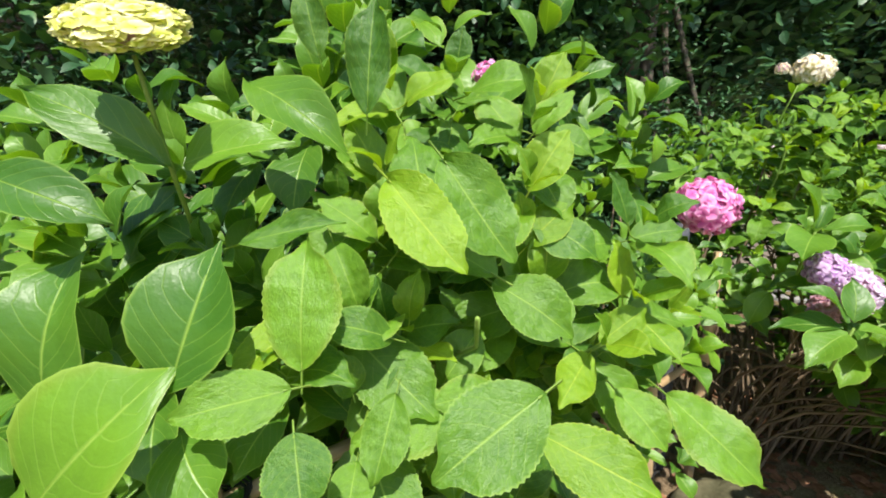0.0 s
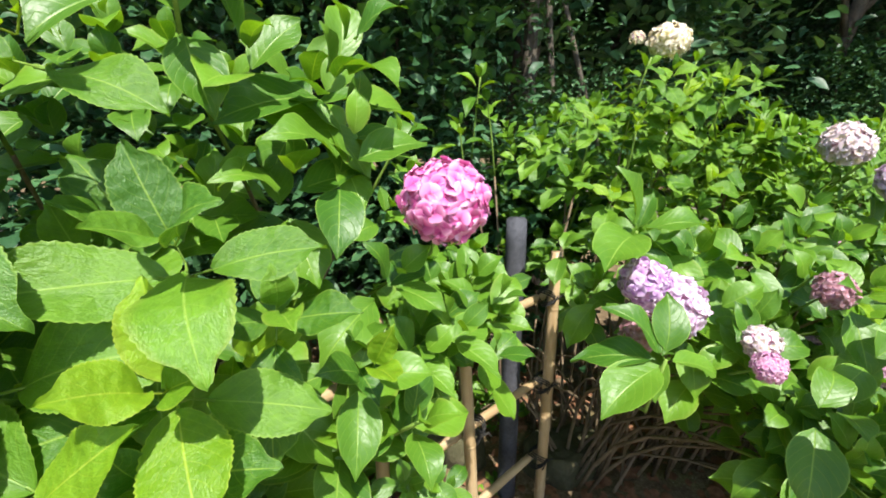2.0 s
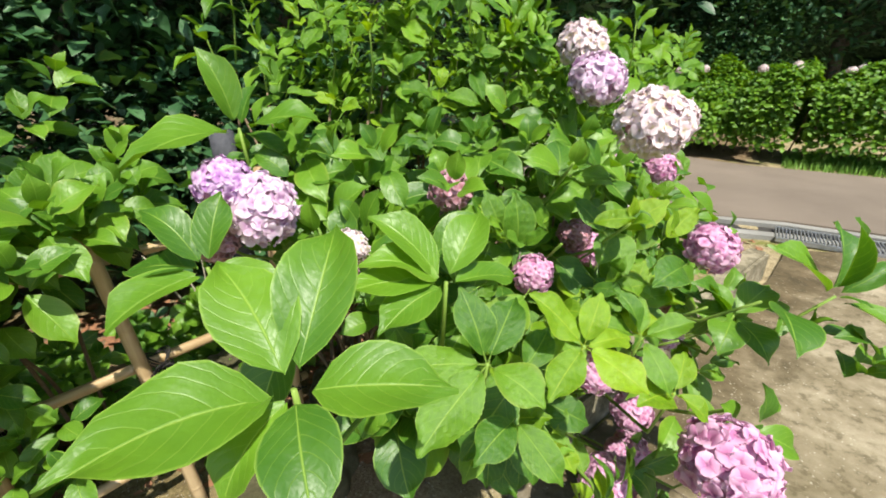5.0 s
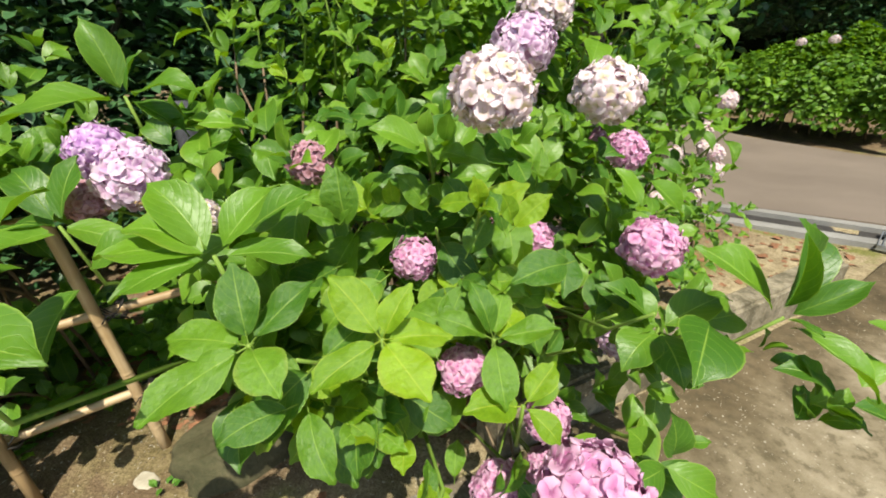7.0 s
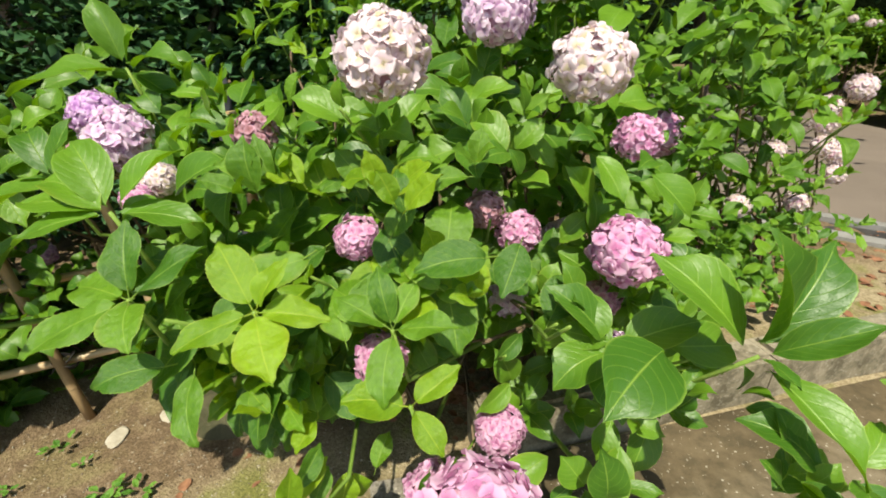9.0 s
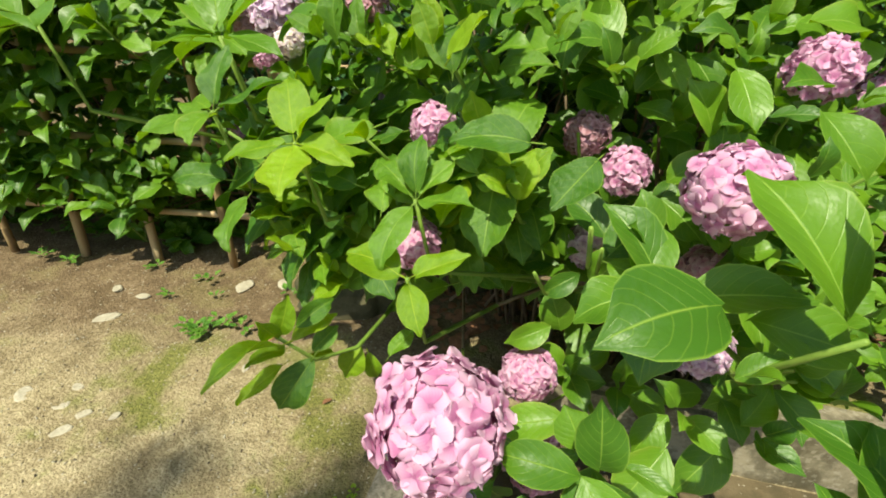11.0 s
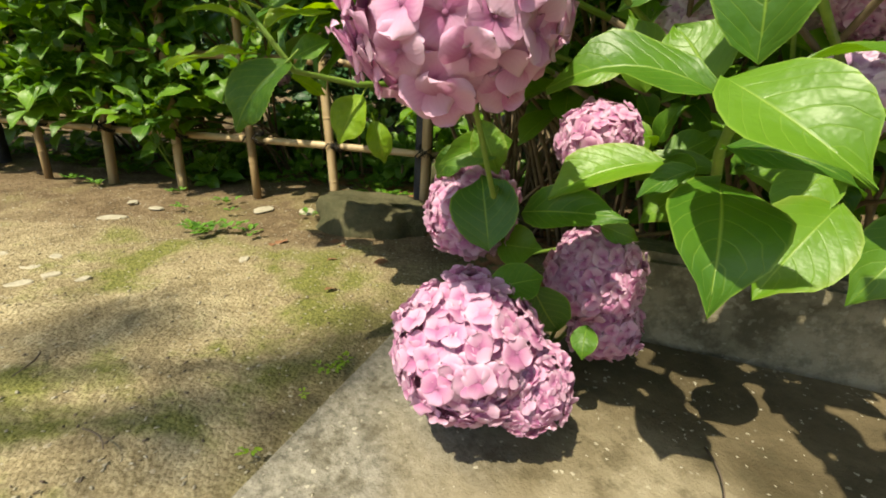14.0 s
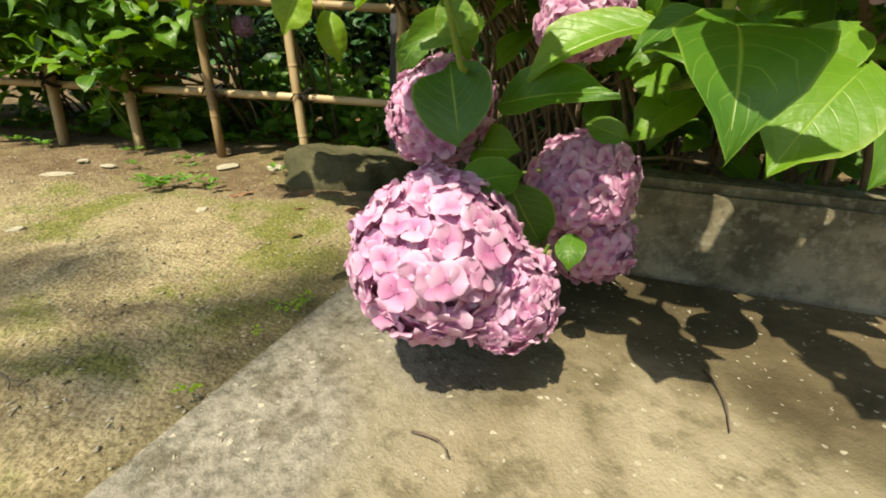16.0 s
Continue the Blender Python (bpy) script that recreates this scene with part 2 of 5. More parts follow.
def soil_material():
    m, nt, b = mat("mossy_soil", 0.95, spec=0.15)
    co = place(nt)
    big = noisy(nt, co, 2.1, 5.0, 0.6, 0.5)
    mid = noisy(nt, co, 9.0, 5.0, 0.65)
    fine = noisy(nt, co, 90.0, 4.0, 0.7)
    grit = node(nt, "ShaderNodeTexVoronoi", Scale=150.0)
    nt.links.new(co, grit.inputs["Vector"])
    tone = calc(nt, "ADD", calc(nt, "MULTIPLY", mid, 0.5), calc(nt, "MULTIPLY", fine, 0.55))
    earth = ramp(nt, tone, [(0.30, (0.085, 0.062, 0.036)), (0.48, (0.235, 0.187, 0.108)), (0.66, (0.45, 0.378, 0.240))])
    sep = nt.nodes.new("ShaderNodeSeparateXYZ")
    nt.links.new(co, sep.inputs[0])
    # earth is darker towards the fence line
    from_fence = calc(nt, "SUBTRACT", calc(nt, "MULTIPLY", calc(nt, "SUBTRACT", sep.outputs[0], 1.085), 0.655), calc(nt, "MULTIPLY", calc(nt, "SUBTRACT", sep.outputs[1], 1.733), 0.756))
    fence_band = ramp(nt, calc(nt, "ADD", from_fence, calc(nt, "MULTIPLY", calc(nt, "SUBTRACT", big, 0.5), 0.9)), [(0.34, (1, 1, 1)), (0.72, (0, 0, 0))])
    dark_earth = ramp(nt, tone, [(0.30, (0.05, 0.034, 0.02)), (0.50, (0.13, 0.090, 0.052)), (0.68, (0.26, 0.19, 0.12))])
    earth = blend(nt, calc(nt, "MULTIPLY", fence_band, 0.95), earth, dark_earth)
    moss = ramp(nt, fine, [(0.3, (0.060, 0.072, 0.014)), (0.7, (0.18, 0.19, 0.035))])
    cover = ramp(nt, calc(nt, "ADD", calc(nt, "MULTIPLY", big, 0.7), calc(nt, "MULTIPLY", mid, 0.4)), [(0.55, (0, 0, 0)), (0.64, (1, 1, 1))])
    cover = calc(nt, "MULTIPLY", cover, calc(nt, "SUBTRACT", 1.0, calc(nt, "MULTIPLY", fence_band, 0.7)))
    col = blend(nt, calc(nt, "MULTIPLY", cover, 0.85), earth, moss)
    # mossy margin along the edging stone, with the shade there painted in as darkening
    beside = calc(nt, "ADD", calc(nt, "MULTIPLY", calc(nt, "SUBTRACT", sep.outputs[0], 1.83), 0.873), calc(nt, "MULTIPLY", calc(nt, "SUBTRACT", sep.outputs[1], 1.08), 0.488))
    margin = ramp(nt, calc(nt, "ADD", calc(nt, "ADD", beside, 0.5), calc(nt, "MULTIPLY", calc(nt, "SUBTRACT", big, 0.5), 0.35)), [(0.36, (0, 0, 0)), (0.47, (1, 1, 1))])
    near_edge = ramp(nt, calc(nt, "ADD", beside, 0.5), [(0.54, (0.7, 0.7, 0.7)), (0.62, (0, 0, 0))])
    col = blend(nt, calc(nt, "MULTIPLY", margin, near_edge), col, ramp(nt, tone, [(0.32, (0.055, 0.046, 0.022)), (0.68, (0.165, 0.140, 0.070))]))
    pebble = ramp(nt, grit.outputs["Color"], [(0.90, (0, 0, 0)), (0.93, (1, 1, 1))])
    col = blend(nt, calc(nt, "MULTIPLY", pebble, 0.55), col, (0.42, 0.37, 0.28))
    nt.links.new(col, b.inputs["Base Color"])
    bumped(nt, b, calc(nt, "ADD", calc(nt, "ADD", fine, mid), calc(nt, "MULTIPLY", grit.outputs["Distance"], -0.6)), 0.7, 0.008)
    return m


def concrete_material(name, stain, clean, spot):
    m, nt, b = mat(name, 0.9, spec=0.2)
    co = place(nt)
    big = noisy(nt, co, 3.2, 5.0, 0.6, 0.6)
    mid = noisy(nt, co, 18.0, 5.0, 0.7)
    fine = noisy(nt, co, 150.0, 3.0, 0.7)
    grit = node(nt, "ShaderNodeTexVoronoi", Scale=120.0)
    nt.links.new(co, grit.inputs["Vector"])
    tone = calc(nt, "ADD", calc(nt, "MULTIPLY", big, 0.75), calc(nt, "MULTIPLY", mid, 0.3))
    col = ramp(nt, tone, [(0.40, stain), (0.58, clean), (0.75, tuple(min(1, 1.2 * c) for c in clean))])
    col = blend(nt, calc(nt, "MULTIPLY", ramp(nt, grit.outputs["Color"], [(0.72, (0, 0, 0)), (0.78, (1, 1, 1))]), 0.5), col, spot)
    col = blend(nt, calc(nt, "MULTIPLY", ramp(nt, mid, [(0.42, (1, 1, 1)), (0.55, (0, 0, 0))]), 0.4), col, tuple(0.45 * c for c in stain))
    nt.links.new(col, b.inputs["Base Color"])
    bumped(nt, b, calc(nt, "ADD", fine, calc(nt, "MULTIPLY", mid, 0.8)), 0.5, 0.004)
    return m


M_BAMBOO = bamboo_material()
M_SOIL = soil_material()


def paving_material():
    m, nt, b = mat("stained_concrete", 0.92, spec=0.2)
    co = place(nt)
    sep = nt.nodes.new("ShaderNodeSeparateXYZ")
    nt.links.new(co, sep.inputs[0])
    big = noisy(nt, co, 2.6, 5.0, 0.6, 0.6)
    mid = noisy(nt, co, 16.0, 5.0, 0.7)
    spots = noisy(nt, co, 70.0, 4.0, 0.7)
    fine = noisy(nt, co, 190.0, 3.0, 0.7)
    grit = node(nt, "ShaderNodeTexVoronoi", Scale=190.0)
    nt.links.new(co, grit.inputs["Vector"])
    # distance from the outer edge: bare stone there, earth washed in behind it
    off = calc(nt, "ADD", calc(nt, "MULTIPLY", calc(nt, "SUBTRACT", sep.outputs[0], 1.83), 0.873), calc(nt, "MULTIPLY", calc(nt, "SUBTRACT", sep.outputs[1], 1.08), 0.488))
    washed = ramp(nt, calc(nt, "ADD", off, calc(nt, "MULTIPLY", calc(nt, "SUBTRACT", big, 0.5), 0.5)), [(0.08, (0, 0, 0)), (0.30, (1, 1, 1))])
    bare = ramp(nt, spots, [(0.36, (0.125, 0.115, 0.090)), (0.50, (0.210, 0.193, 0.157)), (0.66, (0.285, 0.262, 0.218))])
    tone = calc(nt, "ADD", calc(nt, "MULTIPLY", big, 0.7), calc(nt, "MULTIPLY", mid, 0.35))
    earth = ramp(nt, tone, [(0.38, (0.13, 0.105, 0.060)), (0.54, (0.215, 0.180, 0.118)), (0.70, (0.335, 0.290, 0.205))])
    # washed-in earth gets darker along the foot of the kerb
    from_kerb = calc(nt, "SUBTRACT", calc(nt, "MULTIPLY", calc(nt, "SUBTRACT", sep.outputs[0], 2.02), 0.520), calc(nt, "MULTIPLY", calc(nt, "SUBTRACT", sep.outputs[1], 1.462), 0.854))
    kerb_band = ramp(nt, calc(nt, "ADD", from_kerb, calc(nt, "MULTIPLY", calc(nt, "SUBTRACT", big, 0.5), 0.6)), [(0.22, (1, 1, 1)), (0.52, (0, 0, 0))])
    earth = blend(nt, calc(nt, "MULTIPLY", kerb_band, 0.85), earth, ramp(nt, tone, [(0.40, (0.045, 0.034, 0.017)), (0.60, (0.115, 0.085, 0.045))]))
    col = blend(nt, washed, bare, earth)
    col = blend(nt, calc(nt, "MULTIPLY", ramp(nt, grit.outputs["Color"], [(0.90, (0, 0, 0)), (0.94, (1, 1, 1))]), 0.6), col, (0.52, 0.48, 0.38))
    col = blend(nt, calc(nt, "MULTIPLY", ramp(nt, mid, [(0.38, (1, 1, 1)), (0.47, (0, 0, 0))]), 0.5), col, (0.075, 0.062, 0.035))
    nt.links.new(col, b.inputs["Base Color"])
    bumped(nt, b, calc(nt, "ADD", fine, calc(nt, "ADD", spots, mid)), 0.55, 0.005)
    return m


M_APRON = paving_material()
M_KERB = concrete_material("old_concrete", (0.115, 0.100, 0.062), (0.27, 0.235, 0.165), (0.32, 0.29, 0.22))
m_, nt_, b_ = mat("galvanised_steel", 0.45, 0.8)
nt_.links.new(ramp(nt_, noisy(nt_, where(nt_), 30.0), [(0.3, (0.30, 0.31, 0.32)), (0.7, (0.48, 0.49, 0.50))]), b_.inputs["Base Color"])
M_STEEL = m_


# ---- making things ----
WM = {}


def setting(name, mesh, material, label):
    ob = new(name, mesh)
    mesh.materials.append(material)
    WM[ob.name] = Matrix.Identity(4)
    return tagged(ob, label, "", "", "structure")


def thing(name, at, label, category, group="", kind=""):
    ob = new(name)
    ob.matrix_basis = Matrix.Translation(at)
    ob.empty_display_size = 0.05
    WM[ob.name] = Matrix.Translation(at)
    return tagged(ob, label, category, group, kind)


def part(name, mesh, parent, m=None, label="", kind=""):
    ob = new(name, mesh)
    m = m or Matrix.Identity(4)
    ob.parent = parent
    ob.matrix_parent_inverse = WM[parent.name].inverted()
    ob.matrix_basis = m
    WM[ob.name] = m
    return tagged(ob, label, kind=kind)


def mesh_of(name, verts, faces, material=None, uv=None, smooth=True):
    me = bpy.data.meshes.new(name)
    me.from_pydata([tuple(v) for v in verts], [], faces)
    if uv is not None:
        lay = me.uv_layers.new(name="UVMap")
        idx = np.empty(len(me.loops), dtype=np.int32)
        me.loops.foreach_get("vertex_index", idx)
        lay.data.foreach_set("uv", np.asarray(uv, dtype=np.float32)[idx].ravel())
    if smooth:
        me.polygons.foreach_set("use_smooth", [True] * len(me.polygons))
    if material:
        me.materials.append(material)
    me.update()
    return me


def repeated(name, shape, poses, material, smooth=True):
    """One mesh out of many copies of a shape (verts, faces, uv), each at its pose."""
    v, f, uv = np.asarray(shape[0], float), shape[1], np.asarray(shape[2], float)
    n = len(v)
    v4 = np.c_[v, np.ones(n)]
    mats = np.array([np.array(p) for p in poses])
    verts = np.einsum("kij,nj->kni", mats, v4)[:, :, :3].reshape(-1, 3)
    faces = [tuple(i + k * n for i in face) for k in range(len(poses)) for face in f]
    return mesh_of(name, verts, faces, material, np.tile(uv, (len(poses), 1)), smooth)


def leaf_shape(seed, steps=36, teeth=0.045, cols=3, arch=0.10, fold=0.20, wave=0.050, stalk=True):
    """A pointed oval leaf of length 1 and width 1 along +x, with a folded rib and a toothed rim."""
    rnd = random.Random(seed)
    ph, ph2, bend = rnd.uniform(0, 6), rnd.uniform(0, 6), rnd.uniform(-0.05, 0.05)
    arch, fold = arch * rnd.uniform(0.3, 1.8), fold * rnd.uniform(0.5, 1.5)
    verts, uv, faces = [], [], []
    for i in range(steps + 1):
        t = i / steps
        w = 0.5 * max(0.0, math.sin(math.pi * t ** 0.93)) ** 0.72
        if t > 0.80:
            w *= 1 - 0.42 * math.sin(math.pi * (t - 0.80) / 0.20)
        if 0 < i < steps:
            w *= 1 - teeth * (i % 2)
        for j in range(-cols, cols + 1):
            s = j / cols
            y = s * w
            z = arch * 4 * t * (1 - t) + fold * abs(y) - 0.25 * fold * abs(s) ** 2 * w
            z += wave * math.sin(7 * t + ph + (1.5 if s > 0 else 0)) * abs(s) + 0.02 * math.sin(11 * t + ph2) * s * s
            if steps > 20:
                z += 0.005 * math.cos(6.283 * (7 * t - 2.7 * abs(s) ** 1.35) + 3.14) * math.sin(math.pi * abs(s)) * math.sin(math.pi * t)
                z += 0.036 * math.sin(4.3 * t + ph2 + 2.1 * s) * abs(s) + 0.010 * math.sin(17 * t + ph + 5 * s) * math.sin(math.pi * abs(s))
            x = t - 0.03 * abs(s) * (1 - t)
            verts.append((x, y + bend * 4 * t * (1 - t), z))
            uv.append((t, 0.5 + 0.5 * s))
    c = 2 * cols + 1
    for i in range(steps):
        for j in range(c - 1):
            faces.append((i * c + j, (i + 1) * c + j, (i + 1) * c + j + 1, i * c + j + 1))
    if stalk:
        k = len(verts)
        for x in (-0.20, 0.04):
            for a in range(3):
                verts.append((x, 0.020 * math.cos(a * 2.094), 0.014 * math.sin(a * 2.094) + (-0.03 if x < 0 else 0.012)))
                uv.append((0.02, 0.5))
        for a in range(3):
            faces.append((k + a, k + (a + 1) % 3, k + 3 + (a + 1) % 3, k + 3 + a))
    return verts, faces, uv


SHAPES = [leaf_shape(k) for k in range(10)]
PLAIN = [leaf_shape(40 + k, 8, 0.0, 2, stalk=False) for k in range(4)]
FAR = [leaf_shape(50 + k, 4, 0.0, 1, stalk=False) for k in range(4)]
NARROW = [leaf_shape(60 + k, 6, 0.0, 1, 0.05, 0.2, 0.0, False) for k in range(3)]
GREEN = [mesh_of("leaf", *s[:2], M_LEAF, s[2]) for s in SHAPES]
YOUNG = [mesh_of("young_leaf", *s[:2], M_YOUNG, s[2]) for s in SHAPES[:6]]
SMALL = [mesh_of("small_leaf", *s[:2], M_SMALL, s[2]) for s in SHAPES[:6]]


def leaf_pose(base, tip, width, up):
    base, tip = Vector(base), Vector(tip)
    x = tip - base
    size = x.length
    x.normalize()
    z = up - x * up.dot(x)
    if z.length < 0.05:
        z = Vector((0.1, -0.4, 0.3)) - x * Vector((0.1, -0.4, 0.3)).dot(x)
    z.normalize()
    y = z.cross(x)
    m = Matrix((x * size, y * size * width, z * size)).transposed().to_4x4()
    m.translation = base
    return m


def tube(points, r0, r1, sides=5):
    """A tapered tube along points."""
    verts, faces, uv = [], [], []
    pts = [Vector(p) for p in points]
    for i, p in enumerate(pts):
        d = (pts[min(i + 1, len(pts) - 1)] - pts[max(i - 1, 0)]).normalized()
        a = d.cross(Vector((0.31, 0.87, 0.38))).normalized()
        b = d.cross(a)
        r = r0 + (r1 - r0) * i / (len(pts) - 1)
        for k in range(sides):
            t = 2 * math.pi * k / sides
            verts.append(p + (a * math.cos(t) + b * math.sin(t)) * r)
            uv.append((i / len(pts), k / sides))
    for i in range(len(pts) - 1):
        for k in range(sides):
            k2 = (k + 1) % sides
            faces.append((i * sides + k, i * sides + k2, (i + 1) * sides + k2, (i + 1) * sides + k))
    faces.append(tuple(range(sides))[::-1])
    faces.append(tuple(range((len(pts) - 1) * sides, len(pts) * sides)))
    return verts, faces, uv


def bowed(a, b, lift, n=7):
    """Points on a bent way from a to b, lifted at its middle."""
    a, b, lift = Vector(a), Vector(b), Vector(lift)
    return [a.lerp(b, i / (n - 1)) + lift * math.sin(math.pi * i / (n - 1)) for i in range(n)]


class Shrub:
    """A shrub that gathers its leaves and stems, and is built by done()."""

    def __init__(self, name, at, label, roots, focus, seed, shapes=None, plain=M_LEAF, single=300, category="shrub"):
        self.ob = thing(name, at, label, category)
        self.rnd = random.Random(seed)
        self.roots = [Vector(r) for r in roots]
        self.focus, self.leaves, self.single, self.plain = Vector(focus), [], single, plain
        self.shapes, self.keep, self.open_to_sun = shapes or GREEN, False, []

    def leaf(self, base, tip, width, up=None, young=False):
        up = up or Vector((0.08, -0.5, 0.85))
        self.leaves.append((leaf_pose(base, tip, width, up), young, self.keep))

    def stands_clear(self, p, r, reach=0.40):
        """Filling leaves keep off the sunny side of this place."""
        self.open_to_sun.append((Vector(p), r, reach))

    def stem(self, tip, axis, r=0.0045, woody=False):
        root = min(self.roots, key=lambda q: (q.xy - tip.xy).length + self.rnd.random() * 0.25)
        back = tip - axis * 0.16
        low = root + Vector((self.rnd.uniform(-0.22, 0.22), self.rnd.uniform(-0.06, 0.16), 0))
        pts = bowed(low, back, ((back.x - low.x) * -0.18, (back.y - low.y) * -0.18, 0.10)) + [tip - axis * 0.07, tip]
        s = tube(pts[:6], r * 1.7, r)
        part("stem", mesh_of("stem", *s[:2], M_WOOD, s[2]), self.ob)
        s = tube(pts[5:], r, r * 0.7)
        part("shoot", mesh_of("shoot", *s[:2], M_STEM, s[2]), self.ob)

    def shoot(self, tip, axis, size, pairs=3, turn=None, stem=True, young=0.3, width=0.62):
        """A leafy shoot: pairs of leaves set crosswise, small and upright at the tip."""
        rnd, tip, axis = self.rnd, Vector(tip), Vector(axis).normalized()
        turn = rnd.uniform(0, 3.14) if turn is None else turn
        side = axis.orthogonal().normalized()
        is_young = rnd.random() < young
        for k in range(pairs):
            f = k / max(1, pairs - 1)
            polar = radians(rnd.uniform(24, 42) + f * rnd.uniform(46, 66))
            base = tip - axis * (0.10 * size + 0.30 * size * k)
            for e in (0, 1):
                around = turn + k * 1.57 + e * 3.1416 + rnd.uniform(-0.25, 0.25)
                out = Matrix.Rotation(around, 3, axis) @ side
                way = (axis * math.cos(polar) + out * math.sin(polar)).normalized()
                ln = size * (0.55 + 0.45 * f) * rnd.uniform(0.82, 1.15)
                start = base + way * 0.18 * ln
                end = start + way * ln + Vector((0, 0, -0.16 * ln * f * rnd.uniform(0.3, 1.6)))
                self.leaf(start, end, width * rnd.uniform(0.88, 1.12), axis + Vector((0, 0, 0.25)), is_young and k < 2)
        if stem:
            self.stem(tip, axis)

    def star(self, centre, tips, young=False, stem_axis=(0.0, -0.3, 0.95)):
        """A whorl with a leaf to each tip, given with its width."""
        c = Vector(centre)
        axis = Vector(stem_axis).normalized()
        for x, y, z, w in tips:
            t = Vector((x, y, z))
            self.keep = True
            self.leaf(c.lerp(t, 0.13), t, w, axis, young)
            self.keep = False
            self.stands_clear(c.lerp(t, 0.55), 0.045, 0.30)
        for k in range(2):
            out = Matrix.Rotation(self.rnd.uniform(0, 6.28), 3, axis) @ axis.orthogonal().normalized()
            self.leaf(c, c + (axis * 0.9 + out * 0.5) * 0.035, 0.5, out, True)
        self.stem(c, axis, 0.005)

    def done(self):
        rnd = self.rnd
        ways = [Vector(w).normalized() for w in ((-0.6, -0.7, 0.35), (0.0, -0.85, 0.42), (0.45, -0.75, 0.35), (0.16, -0.59, 1.0))]

        def hides(m):
            mid = m @ Vector((0.5, 0, 0))
            for p, r, reach in self.open_to_sun:
                d = mid - p
                for w in ways:
                    s = d.dot(w)
                    if r * 0.3 < s < reach and (d - w * s).length < r + 0.03:
                        return True
            return False

        self.leaves = [e for e in self.leaves if e[2] or not hides(e[0])]
        self.leaves.sort(key=lambda e: (e[0].translation - self.focus).length)
        for m, young, _ in self.leaves[: self.single]:
            part("leaf", rnd.choice(YOUNG if young else self.shapes), self.ob, m)
        rest = self.leaves[self.single :]
        for mats, material in ((PLAIN, self.plain),):
            for k, shape in enumerate(mats):
                some = [m for m, _, _ in rest[k :: len(mats)]]
                if some:
                    part("foliage", repeated("foliage", shape, some, material), self.ob, kind="stuff")


# flower heads
def floret_shape(seed, rows=6, half=2):
    rnd = random.Random(seed)
    verts, faces, uv = [], [], []
    for q in range(4):
        a0 = q * math.pi / 2 + rnd.uniform(-0.12, 0.12)
        lift, size, twist = rnd.uniform(-0.06, 0.20), rnd.uniform(0.44, 0.55), rnd.uniform(-0.14, 0.14)
        k = len(verts)
        for i in range(rows + 1):
            t = math.sin(0.5 * math.pi * i / rows)
            r = 0.03 + size * t
            w = 0.06 + 0.28 * math.sin(0.5 * math.pi * t / 0.56) if t < 0.56 else 0.34 * math.sqrt(max(0.004, 1 - ((t - 0.56) / 0.44) ** 2))
            for j in range(-half, half + 1):
                s = j / half
                y = s * w
                x = r * (1 - 0.10 * s * s)
                z = lift * t + 0.06 * t * t * (1 - s * s) - 0.08 * t ** 3 + twist * s * t + 0.025 * math.sin(8 * s + seed + q) + 0.02 * math.sin(7 * t + 2 * q + seed) * abs(s)
                verts.append((x * math.cos(a0) - y * math.sin(a0), x * math.sin(a0) + y * math.cos(a0), z))
                uv.append((t, 0.5 + 0.5 * s))
        c = 2 * half + 1
        for i in range(rows):
            for j in range(c - 1):
                faces.append((k + i * c + j, k + (i + 1) * c + j, k + (i + 1) * c + j + 1, k + i * c + j + 1))
    k = len(verts)
    for i in range(6):
        verts.append((0.05 * math.cos(i * 1.047), 0.05 * math.sin(i * 1.047), 0.02))
        uv.append((0.0, 0.5))
    verts.append((0, 0, 0.075))
    uv.append((0.0, 0.5))
    faces += [(k + i, k + (i + 1) % 6, k + 6) for i in range(6)]
    return verts, faces, uv


FLORETS = [floret_shape(k) for k in range(4)]
SIMPLE = [floret_shape(k, 4, 1) for k in range(4)]


def head_poses(count, seed, flat=0.85, size=0.44):
    """Where the florets of a rounded flower head of radius 1 sit."""
    rnd = random.Random(seed)
    out = []
    for i in range(count):
        z = 1 - 1.72 * (i + 0.5) / count
        a = i * 2.39996 + rnd.uniform(-0.25, 0.25)
        r = math.sqrt(max(0.0, 1 - z * z))
        n = Vector((r * math.cos(a), r * math.sin(a), z))
        lump = 1 + 0.07 * noise.noise(n * 2.2 + Vector((seed * 3.1, 0, 0))) + rnd.uniform(-0.10, 0.09)
        p = Vector((n.x * lump, n.y * lump, n.z * flat * lump)) * 0.92
        n = (n + Vector((rnd.uniform(-0.34, 0.34), rnd.uniform(-0.34, 0.34), rnd.uniform(-0.3, 0.35)))).normalized()
        q = n.to_track_quat("Z", "Y").to_matrix().to_4x4() @ Matrix.Rotation(rnd.uniform(0, 6.28), 4, "Z")
        out.append(Matrix.Translation(p) @ q @ Matrix.Scale(size * rnd.uniform(0.85, 1.15), 4))
    return out


def ball(name, material, flat=0.8, r=0.84):
    bm = bmesh.new()
    bmesh.ops.create_icosphere(bm, subdivisions=2, radius=r)
    for v in bm.verts:
        v.co.z *= flat
        v.co *= 1 + 0.05 * math.sin(9 * v.co.x + 7 * v.co.z)
    me = bpy.data.meshes.new(name)
    bm.to_mesh(me)
    bm.free()
    me.materials.append(material)
    return me


CORE = ball("flower_core", M_CORE, 0.83, 0.78)
HEADS = {}


def head_mesh(material, seed, count):
    key = (material.name, seed, count)
    if key not in HEADS:
        poses = head_poses(int(count * 1.1), seed)
        HEADS[key] = repeated("flower_head", SIMPLE[seed % 4], poses, material)
    return HEADS[key]


